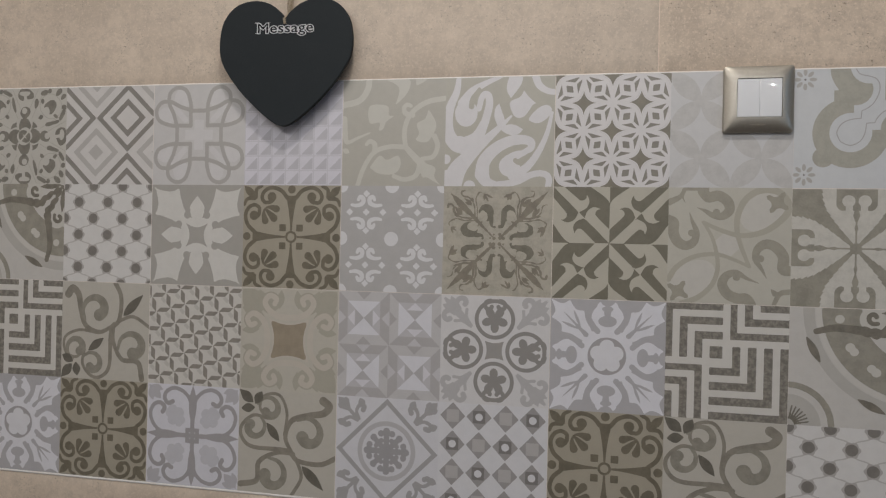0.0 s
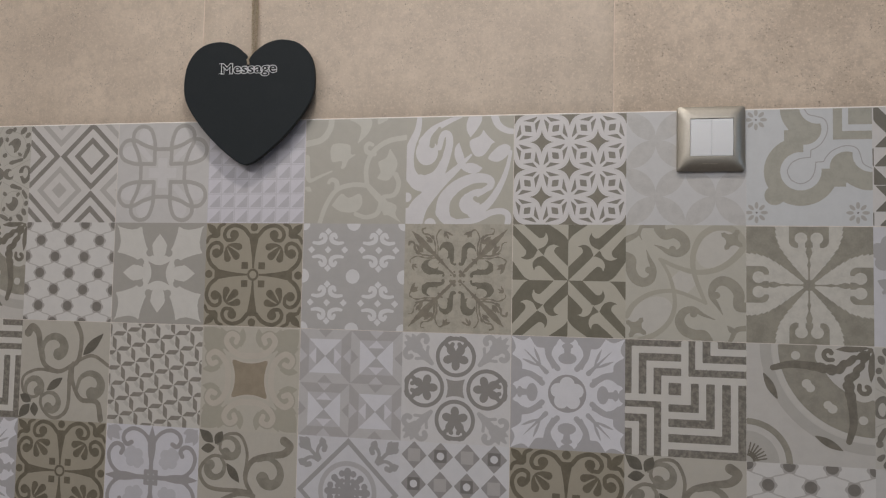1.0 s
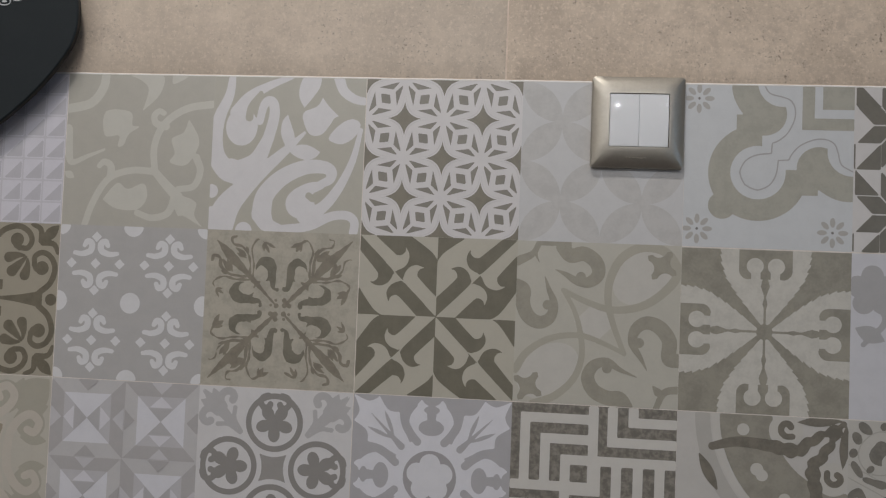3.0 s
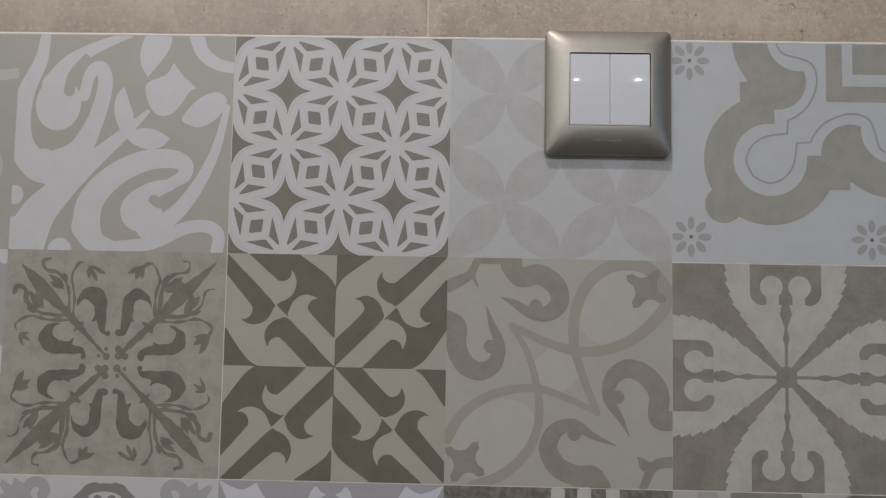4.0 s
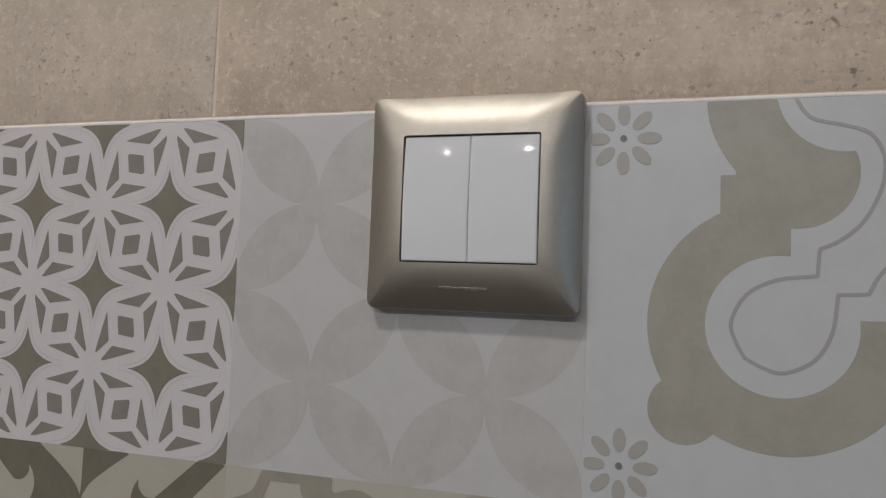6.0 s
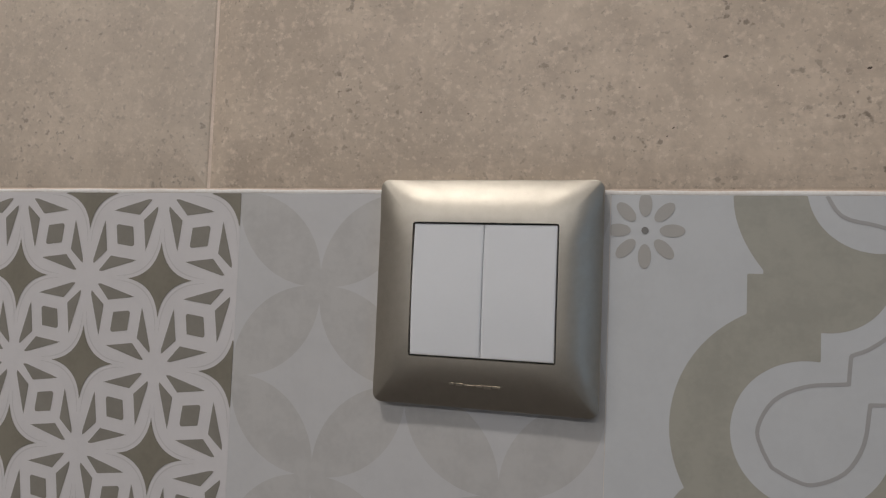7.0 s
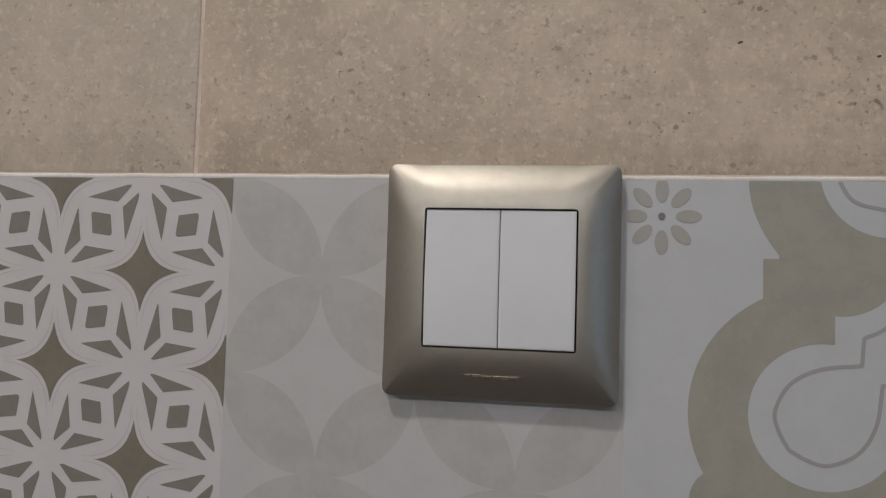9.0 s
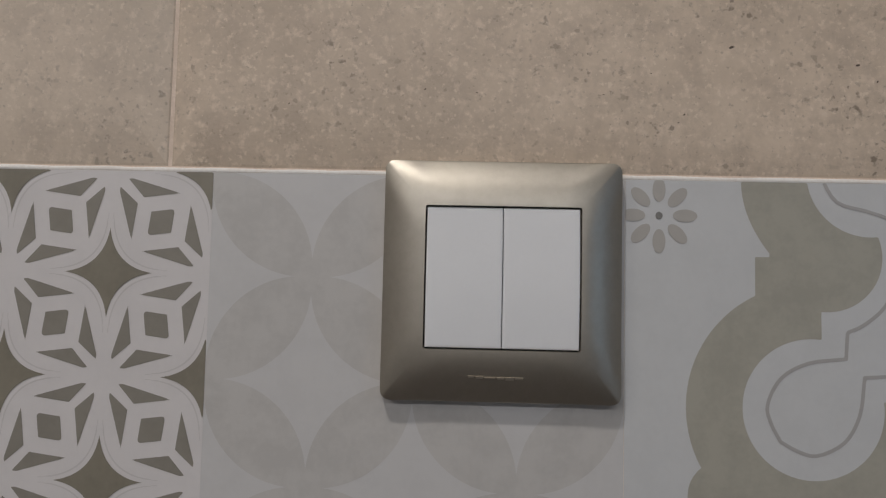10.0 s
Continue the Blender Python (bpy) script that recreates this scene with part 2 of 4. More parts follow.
def blob(x, y, pts, steps=5):
    """A closed soft outline through the points; a point given twice is a corner."""
    n, line = len(pts), []
    q = [np.array(p, float) for p in pts]
    for i in range(n):
        a, b, c, d = q[i - 1], q[i], q[(i + 1) % n], q[(i + 2) % n]
        if b[0] == c[0] and b[1] == c[1]:
            continue
        for k in range(steps):
            t = k / steps
            line.append(0.5 * (2 * b + (c - a) * t + (2 * a - 5 * b + 4 * c - d) * t * t + (3 * b - a - 3 * c + d) * t ** 3))
    near_by, inside = None, np.zeros(x.shape, bool)
    for i, (ax, ay) in enumerate(line):
        bx, by = line[(i + 1) % len(line)]
        ex, ey = bx - ax, by - ay
        h = np.clip(((x - ax) * ex + (y - ay) * ey) / (ex * ex + ey * ey + 1e-12), 0, 1)
        d = np.hypot(x - ax - h * ex, y - ay - h * ey)
        near_by = d if near_by is None else np.minimum(near_by, d)
        if ay != by:
            inside ^= ((ay > y) != (by > y)) & (x < ax + (y - ay) * ex / ey)
    return np.where(inside, -near_by, near_by)


def spiral(x, y, cx, cy, r0, r1, a0, a1, w0, w1):
    """A volute about a centre, from radius r0 at angle a0 to r1 at a1."""
    n = max(5, int(abs(a1 - a0) / 40))
    pts = []
    for i in range(n + 1):
        s = i / n
        a, r = radians(a0 + (a1 - a0) * s), r0 + (r1 - r0) * s
        pts.append((cx + r * math.cos(a), cy + r * math.sin(a)))
    return stroke(x, y, pts, w0, w1, steps=4)


def eighth(x, y):
    a, b = np.abs(x), np.abs(y)
    return np.minimum(a, b), np.maximum(a, b)


def saw(v, period):
    """Distance from the nearest multiple of period, signed."""
    return v - period * np.round(v / period)


def clover(x, y, cx, cy, r, lobes, turn=0, size=0.42):
    out = disc(x, y, cx, cy, r * 0.42)
    for k in range(lobes):
        a = radians(turn + 360 * k / lobes)
        out = union(out, oval(x, y, cx + 0.62 * r * math.cos(a), cy + 0.62 * r * math.sin(a), 0.42 * r, size * 0.72 * r, math.degrees(a)))
    return out


# each print gives its ground tone and its layers (distance, tone), lowest first
def mosaic_flower(x, y):
    lo, hi = eighth(x, y)
    a, b = np.abs(x), np.abs(y)
    wob = 0.018 * np.sin(19 * x + 5 * y) * np.sin(15 * y - 4 * x)
    wires = union(np.abs(leaf(lo, hi, 0, 0.0, 0, 0.46, 0.17)) - 0.022, ring(x, y, 0, 0, 0.16, 0.022))
    heart = minus(disc(x, y, 0, 0, 0.37), wires)
    lobes = minus(disc(lo, hi, 0.0, 0.50, 0.12), disc(lo, hi, 0, 0.54, 0.06))
    blots = union(oval(lo, hi, 0.27, 0.66, 0.05, 0.13, -14), minus(oval(lo, hi, 0.60, 0.62, 0.14, 0.12, 45), disc(lo, hi, 0.5, 0.52, 0.09)),
                  minus(oval(lo, hi, 0, 0.88, 0.2, 0.13), union(oval(lo, hi, 0, 0.9, 0.11, 0.06), block(lo, hi, 0, 0.8, 0.03, 0.1))),
                  oval(lo, hi, 0.44, 0.90, 0.10, 0.05, 25), oval(lo, hi, 0.80, 0.90, 0.09, 0.05, 40), oval(lo, hi, 0.60, 0.94, 0.05, 0.05, 20),
                  oval(lo, hi, 0.40, 0.42, 0.06, 0.03, 45), oval(lo, hi, 0.42, 0.74, 0.04, 0.05, 30))
    veins = union(np.abs(np.abs(lo - 0.5 * hi + 0.1) - 0.08) - 0.008, ring(lo, hi, 0.6, 0.64, 0.24, 0.008))
    return (154, 151, 145), [(np.maximum(veins, 0.4 - np.hypot(x, y)), (143, 140, 133)), (union(heart, lobes, blots) + wob, (116, 112, 104, 0.9))]


def nested_diamonds(x, y):
    dark = np.abs(saw(x - 0.42, 1.44)) / 0.72 + np.abs(saw(y - 0.36, 1.4)) / 0.70
    pale = np.abs(saw(x + 0.30, 1.44)) / 0.72 + np.abs(saw(y + 0.34, 1.4)) / 0.70
    f = 0.4
    d = union(np.abs(dark - 0.90) - 0.095, np.abs(dark - 0.46) - 0.10) * f
    p = union(np.abs(pale - 0.62) - 0.10, pale - 0.24) * f
    return (163, 160, 158), [(p, (148, 145, 142)), (d, (122, 118, 113, 0.5))]


def knotted_loops(x, y):
    a, b = np.abs(x), np.abs(y)
    path = [(0, 0.48), (0.15, 0.485), (0.41, 0.56), (0.62, 0.66), (0.83, 0.65), (0.945, 0.49), (0.88, 0.29), (0.62, 0.19), (0.40, 0.185), (0.18, 0.18)]
    loop = union(stroke(a, b, path, 0.04), stroke(b, a, path, 0.04))
    shine = union(block(x, y, 0, 0, 0.30, 0.10), block(x, y, 0, 0, 0.10, 0.30))
    pale = union(oval(a, b, 0.38, 0.72, 0.17, 0.2), oval(b, a, 0.38, 0.72, 0.17, 0.2), stroke(a, b, [(0.3, 0.3), (0.7, 0.7)], 0.06))
    return (159, 157, 156), [(union(pale, shine), (163, 161, 161)), (loop, (143, 140, 137))]


def little_pyramids(x, y):
    s = 2 / 7
    fx, fy = np.mod(x + 1, s) / s, np.mod(y + 1, s) / s
    low = np.maximum(fy - fx + 0.02, np.maximum(fx - 0.93, 0.08 - fy)) * s
    high = np.maximum(np.abs(fx - 0.5) - 0.46, np.abs(fy - 0.5) - 0.46) * s
    return (158, 156, 161), [(high, (165, 163, 169)), (low, (152, 150, 155))]


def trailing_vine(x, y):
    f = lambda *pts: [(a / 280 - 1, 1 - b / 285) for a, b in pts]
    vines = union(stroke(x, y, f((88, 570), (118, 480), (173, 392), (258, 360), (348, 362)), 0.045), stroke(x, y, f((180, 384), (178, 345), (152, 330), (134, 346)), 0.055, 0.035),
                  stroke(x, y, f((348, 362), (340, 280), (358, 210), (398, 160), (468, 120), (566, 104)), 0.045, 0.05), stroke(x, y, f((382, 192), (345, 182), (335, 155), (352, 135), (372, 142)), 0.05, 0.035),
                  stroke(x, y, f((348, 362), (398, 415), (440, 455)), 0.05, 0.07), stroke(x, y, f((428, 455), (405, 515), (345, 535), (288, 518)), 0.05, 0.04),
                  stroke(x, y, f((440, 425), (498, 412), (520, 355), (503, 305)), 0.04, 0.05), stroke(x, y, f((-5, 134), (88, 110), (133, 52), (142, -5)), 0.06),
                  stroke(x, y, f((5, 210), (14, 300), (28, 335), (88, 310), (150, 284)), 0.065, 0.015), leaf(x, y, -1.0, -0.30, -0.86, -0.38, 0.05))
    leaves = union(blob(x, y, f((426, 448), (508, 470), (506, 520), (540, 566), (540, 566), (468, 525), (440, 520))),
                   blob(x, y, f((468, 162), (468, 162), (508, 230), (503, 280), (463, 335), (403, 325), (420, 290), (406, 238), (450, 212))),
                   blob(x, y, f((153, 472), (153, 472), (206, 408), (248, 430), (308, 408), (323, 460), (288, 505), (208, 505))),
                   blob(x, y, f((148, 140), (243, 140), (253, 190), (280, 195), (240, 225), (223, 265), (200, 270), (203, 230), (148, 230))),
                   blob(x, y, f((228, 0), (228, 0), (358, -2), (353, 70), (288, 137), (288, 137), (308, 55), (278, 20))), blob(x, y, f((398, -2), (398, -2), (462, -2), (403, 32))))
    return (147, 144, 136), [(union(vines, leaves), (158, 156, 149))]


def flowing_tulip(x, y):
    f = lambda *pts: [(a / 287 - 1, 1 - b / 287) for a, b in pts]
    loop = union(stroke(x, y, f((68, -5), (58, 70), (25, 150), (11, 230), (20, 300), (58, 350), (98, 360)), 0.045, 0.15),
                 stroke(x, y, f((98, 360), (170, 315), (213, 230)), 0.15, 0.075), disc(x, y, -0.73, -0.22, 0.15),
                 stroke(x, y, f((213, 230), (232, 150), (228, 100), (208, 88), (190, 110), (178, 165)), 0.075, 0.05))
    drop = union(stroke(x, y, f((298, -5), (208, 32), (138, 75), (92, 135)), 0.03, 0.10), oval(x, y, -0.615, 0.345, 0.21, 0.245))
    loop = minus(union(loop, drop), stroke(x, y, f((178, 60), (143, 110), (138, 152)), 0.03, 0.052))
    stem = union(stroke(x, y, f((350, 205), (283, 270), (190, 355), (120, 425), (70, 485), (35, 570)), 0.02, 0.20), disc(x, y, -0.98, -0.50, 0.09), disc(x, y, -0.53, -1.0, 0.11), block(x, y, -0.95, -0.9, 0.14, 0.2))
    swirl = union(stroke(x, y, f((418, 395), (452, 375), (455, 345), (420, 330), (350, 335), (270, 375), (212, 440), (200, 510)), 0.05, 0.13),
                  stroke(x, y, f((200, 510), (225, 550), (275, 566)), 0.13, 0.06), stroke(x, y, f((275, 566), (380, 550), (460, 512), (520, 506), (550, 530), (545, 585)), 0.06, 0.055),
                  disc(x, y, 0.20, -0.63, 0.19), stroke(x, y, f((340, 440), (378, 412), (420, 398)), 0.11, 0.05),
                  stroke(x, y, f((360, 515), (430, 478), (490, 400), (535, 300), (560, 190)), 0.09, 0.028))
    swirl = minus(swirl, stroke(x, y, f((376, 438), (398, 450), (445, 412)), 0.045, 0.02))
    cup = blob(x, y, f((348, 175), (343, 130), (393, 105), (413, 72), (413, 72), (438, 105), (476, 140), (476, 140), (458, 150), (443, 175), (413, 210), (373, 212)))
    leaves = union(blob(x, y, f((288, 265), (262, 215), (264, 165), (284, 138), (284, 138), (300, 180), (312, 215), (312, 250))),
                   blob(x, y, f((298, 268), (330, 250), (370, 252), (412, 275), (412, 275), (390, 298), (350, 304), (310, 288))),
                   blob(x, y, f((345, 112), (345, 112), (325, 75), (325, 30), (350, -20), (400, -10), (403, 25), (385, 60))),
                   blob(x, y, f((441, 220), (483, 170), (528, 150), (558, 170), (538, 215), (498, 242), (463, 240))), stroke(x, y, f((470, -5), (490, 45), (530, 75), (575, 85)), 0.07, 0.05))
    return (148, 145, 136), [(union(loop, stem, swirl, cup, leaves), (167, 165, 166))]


def petal_lattice(x, y):
    s = 0.5
    i, j = np.floor((x + 1) / s), np.floor((1 - y) / s)
    a, b = np.mod(x + 1, s) / s, np.mod(1 - y, s) / s
    a = np.where(np.mod(i + j, 2) == 0, 1 - a, a)
    p, q = (a + b - 1) * 0.7071, (a - b) * 0.7071       # p runs between the pale star corners
    edge = 0.515 - 1.22 * p * p
    rim = np.minimum(np.minimum(a, 1 - a), np.minimum(b, 1 - b))
    inside = np.maximum(np.abs(q) - 0.373 + 0.55 * np.abs(p), 0.075 - rim)
    outside = np.maximum(edge - np.abs(q), np.abs(p) - 0.42)  # beyond the band: dark stars
    u, v = np.abs(1.3 * p + q) * 0.7071, np.abs(1.3 * p - q) * 0.7071
    def rounded(h, r):
        return np.where((u > h - r) & (v > h - r) & (np.abs(q) > np.abs(p)), np.hypot(u - h + r, v - h + r) - r, np.maximum(u, v) - h)
    spoke = np.abs(q) - (0.042 + 0.06 * np.clip(np.abs(p) - 0.3, 0, 1))
    field = np.maximum(np.maximum(inside, -rounded(0.305, 0.10)), -spoke)
    contour = np.maximum(np.abs(np.abs(q) - edge + 0.05) - 0.0075, np.abs(p) - 0.40) * s
    return (167, 164, 164), [(contour, (159.5, 156.5, 156)), (union(field, rounded(0.132, 0.045)) * s, (121, 117, 109, 0.4)), (outside * s, (118, 113, 101, 0.5))]


def pale_petals(x, y):
    s = 0.5
    a, b = np.abs(saw(x, 2 * s)) / s, np.abs(saw(y, 2 * s)) / s
    p, q = (a + b - 1) * 0.7071, (a - b) * 0.7071
    r = 0.92
    d = (np.abs(q) - (np.sqrt(np.maximum(r * r - p * p, 0)) - math.sqrt(r * r - 0.5))) * s
    return (159, 158, 158), [(d, (154.5, 152.5, 150.5, 0.4))]


def keyhole_scroll(x, y):
    u, v = (x + 1) / 2, (1 - y) / 2
    M = 0.975                                   # u + v on the mirror line of the scroll

    def half(u, v):
        """One flank of the scroll; the other is its mirror about the rising diagonal."""
        strap = np.maximum(np.maximum(0.275 + 2.25 * v * v - u, u - 0.46), v - 0.19)
        strap = union(strap, np.maximum(np.maximum(0.307 - u, u - 0.461), np.maximum(0.18 - v, v - 0.40)), disc(u, v, 0.473, 0.175, 0.132))
        return np.maximum(strap, -disc(u, v, 0.578, -0.02, 0.148))

    flank = union(half(u, v), half(M - v, M - u))
    key = union(disc(u, v, 0.44, 0.535, 0.164), np.maximum(np.maximum(0.455 - u, v - 0.520), 0 * u - 1))
    tan = union(minus(disc(u, v, 0.439, 0.536, 0.295), key), minus(flank, disc(u, v, 0.44, 0.535, 0.164)))
    tan = union(np.maximum(tan, 0 * u - 1), disc(u, v, 0.231, 0.742, 0.083))
    bend = [(0.46, -0.02), (0.50, 0.045), (0.57, 0.066), (0.625, 0.088), (0.652, 0.14), (0.648, 0.21), (0.61, 0.29), (0.56, 0.335), (0.523, 0.353)]
    neck = [(0.521, 0.357), (0.519, 0.385), (0.517, 0.416)]
    drop = [(0.515, 0.416), (0.43, 0.428), (0.366, 0.464), (0.334, 0.526), (0.342, 0.570), (0.3635, 0.6115)]
    line = None
    for pts in (bend, neck, drop):
        one = union(stroke(u, v, pts, 0.0042, 0.0042, steps=4), stroke(M - v, M - u, pts, 0.0042, 0.0042, steps=4))
        line = one if line is None else union(line, one)
    line = np.maximum(line, -tan)
    square = np.maximum(0.695 - u, v - 0.267)
    corner = minus(square, minus(np.maximum(0.768 - u, v - 0.195), np.maximum(0.815 - u, v - 0.14)))
    line = np.maximum(line, -(square - 0.01))
    flowers, hearts = None, None
    for fu, fv in ((0.080, 0.085), (0.084, 0.889), (0.885, 0.89)):
        dx, dy = u - fu, v - fv
        ang, rad = saw(np.arctan2(dy, dx), math.pi / 4), np.hypot(dx, dy)
        one = oval(rad * np.cos(ang), rad * np.sin(ang), 0.062, 0, 0.029, 0.0152)
        flowers = one if flowers is None else union(flowers, one)
        heart = rad - 0.0085
        hearts = heart if hearts is None else union(hearts, heart)
    return (159, 160, 161), [(union(tan, corner), (141.5, 139, 129.5, 0.5)), (line, (141, 139, 138)), (flowers, (144, 141, 137)), (hearts, (112, 110, 107))]


def split_stars(x, y):
    a, b = saw(x + 0.48, 1.0), saw((y - 0.54) / 1.08, 1.0)
    rad = np.hypot(a, b)
    phi = np.mod(np.degrees(np.arctan2(b, a)), 45.0)
    px, py = rad * np.cos(np.radians(phi)), rad * np.sin(np.radians(phi))
    beta = py / 0.7071
    alpha = px - py
    s = 0.285
    star = np.maximum(np.maximum(0.012 - alpha, alpha - s), np.maximum(0.012 - beta, beta - s)) * 0.7
    c, e = saw(a + 0.5, 1.0), saw(b + 0.5, 1.0)
    turn = saw(np.degrees(np.arctan2(e, c)) - 22.5, 90.0)
    pins = np.maximum((np.abs(turn) - 22.5) / 57.3 * np.hypot(c, e), np.maximum(np.abs(c), np.abs(e)) - 0.285)
    return (163, 160, 158), [(union(star, pins), (108, 104, 95, 0.5))]


def paisley_fan(x, y):
    u, v = (x + 1) / 2, (1 - y) / 2
    m, n = 1 - v, 1 - u                         # mirrored about the rising diagonal
    fold = u + v > 1
    p, q = np.where(fold, m, u), np.where(fold, n, v)
    r = np.hypot(u - 1, v)
    body = np.abs(r - 0.595) - 0.155
    rim = np.abs(r - 0.85) - 0.045
    pale_rim = np.abs(r - 0.775) - 0.02
    dots = union(disc(p, q, 0.475, 0.325, 0.038), disc(p, q, 0.505, 0.36, 0.035), disc(p, q, 0.39, 0.09, 0.036))
    eye = disc(p, q, 0.64, 0.085, 0.10)
    curl = spiral(p, q, 0.65, 0.07, 0.055, 0.02, 60, 330, 0.018, 0.02)
    band = union(stroke(p, q, [(0.21, 0.20), (0.36, 0.165), (0.55, 0.18), (0.7, 0.2), (0.8, 0.13), (0.97, 0.03)], 0.024, 0.006, 0.018) - 0.016 * np.abs(np.sin(40 * p)) * np.clip(5 * p - 2.4, 0, 1),
                 leaf(p, q, 0.7, 0.03, 0.97, 0.01, 0.03))
    scrap = leaf(p, q, 0.13, 0.24, 0.25, 0.47, 0.032)
    f = np.hypot(u, v - 1)
    ang = np.arctan2(1 - v, u)
    fan = np.abs(f - 0.34) - 0.026
    ribs = np.maximum(np.abs(saw(ang, math.pi / 16)) * f - 0.006, np.maximum(f - 0.17, 0.05 - f))
    return (156, 153, 149), [(union(rim, f - 0.26), (147, 144, 139)), (union(body, fan), (131, 127, 117, 0.7)), (union(dots, eye), (156, 153, 147)), (pale_rim, (158, 155, 150)),
                             (union(band, curl, scrap, ribs), (113, 108, 98, 1.0))]


def dotted_hexagons(x, y):
    a, b = (x + 0.66) * 3, (y + 0.70) * 3                 # dots lie where a and b are both whole and even or odd together
    p, q = saw(a + b, 2.0), saw(a - b, 2.0)
    p, q = p + 0.20 * np.sin(math.pi * (a - b)), q + 0.20 * np.sin(math.pi * (a + b))
    lines = np.minimum(np.abs(p), np.abs(q)) * 0.2 - 0.011
    i, j = saw(a, 2.0), saw(b, 2.0)
    dots = np.minimum(np.hypot(i, j), np.hypot(np.abs(i) - 1, np.abs(j) - 1)) / 3
    ang = np.arctan2(saw(b, 1.0), saw(a, 1.0))
    return (165, 163, 161), [(lines, (150, 147, 144)), (dots - 0.135 - 0.012 * np.cos(6 * ang), (144, 140, 137)), (dots - 0.10, (114, 110, 105, 0.5))]


def spade_cross(x, y):
    lo, hi = eighth(x, y)
    cap = np.interp(lo, (0, 0.12, 0.2, 0.3, 0.375, 0.40, 0.5, 0.62, 0.75, 0.88, 0.97), (0.33, 0.34, 0.37, 0.55, 0.78, 0.93, 0.88, 0.86, 0.88, 0.91, 0.965))
    flame = (hi - cap) * 0.45
    spade = union(leaf(lo, hi, 0, 0.26, 0, 0.78, 0.17, 0.85), block(lo, hi, 0, 0.34, 0.09, 0.08))
    gap = union(disc(lo, hi, 0.21, 0.40, 0.075), stroke(lo, hi, [(0.2, 0.42), (0.2, 0.5)], 0.05))
    star = hi - np.interp(lo, (0, 0.08, 0.16, 0.23), (0.155, 0.165, 0.195, 0.235))
    return (139, 136, 131), [(np.maximum(minus(union(flame, spade), gap), -star), (163, 161, 157)), (star, (139, 136, 131))]


def scroll_damask(x, y, ground=(138, 132, 119), ink=(106, 100, 86, 0.9)):
    lo, hi = eighth(x, y)
    flare = 0.02 + 0.085 * np.clip((hi - 0.15) / 0.6, 0, 1) ** 1.6
    stem = np.maximum(lo - flare, np.maximum(0.12 - hi, hi - 0.80))
    stem = union(stem, disc(lo, hi, 0, 0.92, 0.078), block(lo, hi, 0.175, 0.175, 0.045, 0.045) - 0.022)
    line = union(stroke(lo, hi, [(0.09, 0.76), (0.22, 0.90), (0.41, 0.955), (0.56, 0.89), (0.615, 0.77), (0.56, 0.67), (0.45, 0.67)], 0.04, 0.035),
                 disc(lo, hi, 0.41, 0.775, 0.092), stroke(lo, hi, [(0.40, 0.70), (0.45, 0.66)], 0.04, 0.03),
                 stroke(lo, hi, [(0.62, 0.985), (0.73, 0.92), (0.745, 0.77)], 0.03, 0.04))
    palm = union(stroke(lo, hi, [(0.55, 0.55), (0.46, 0.46), (0.36, 0.36)], 0.015, 0.075), stroke(lo, hi, [(0.52, 0.57), (0.42, 0.57), (0.31, 0.54)], 0.015, 0.07))
    corner = leaf(lo, hi, 0.76, 0.76, 0.985, 0.985, 0.075)
    heart = np.abs(disc(x, y, 0, 0, 0.095)) - 0.022
    return ground, [(union(stem, line, palm, corner), ink), (disc(x, y, 0, 0, 0.1), ground), (heart, ink)]


def pale_damask(x, y):
    lo, hi = eighth(x, y)
    stem = union(leaf(lo, hi, 0, 0.08, 0, 1.0, 0.085, 1.25), leaf(lo, hi, 0.0, 0.66, 0.12, 0.84, 0.03), np.maximum(lo - 0.045, hi - 0.5))
    line = union(stroke(lo, hi, [(0.02, 0.55), (0.08, 0.74), (0.22, 0.88), (0.42, 0.93), (0.58, 0.85), (0.62, 0.72), (0.54, 0.62), (0.44, 0.66)], 0.035, 0.045),)
    corner = union(leaf(lo, hi, 0.70, 0.70, 0.97, 0.97, 0.10), leaf(lo, hi, 0.66, 0.88, 0.90, 0.97, 0.06))
    centre = minus(block(x, y, 0, 0, 0.15, 0.15), block(x, y, 0, 0, 0.07, 0.07))
    cloud = union(disc(lo, hi, 0.30, 0.44, 0.11), disc(lo, hi, 0.44, 0.50, 0.10), disc(lo, hi, 0.24, 0.30, 0.08))
    return (164, 163, 168), [(cloud, (154, 153, 157)), (corner, (147, 145, 148)), (union(stem, line, centre), (135, 132, 133))]


def dotted_motifs(x, y):
    m = union(disc(x, y, 0, 0, 0.135), disc(np.abs(x), np.abs(y), 1, 0, 0.135), disc(np.abs(x), np.abs(y), 0, 1, 0.135), disc(np.abs(x), np.abs(y), 1, 1, 0.135))
    a, b = np.abs(np.abs(x) - 0.5), np.abs(np.abs(y) - 0.5)
    m = union(m, rhomb(a, b, 0, 0, 0.07, 0.07), rhomb(a, b, 0, 0.35, 0.07, 0.07), rhomb(a, b, 0.33, 0, 0.07, 0.07),
              stroke(a, b, [(0.29, 0.135), (0.18, 0.125), (0.075, 0.17), (0.065, 0.26), (0.125, 0.29), (0.16, 0.235)], 0.028, 0.03, 0.014))
    return (145, 143, 142), [(m, (167, 166, 167))]


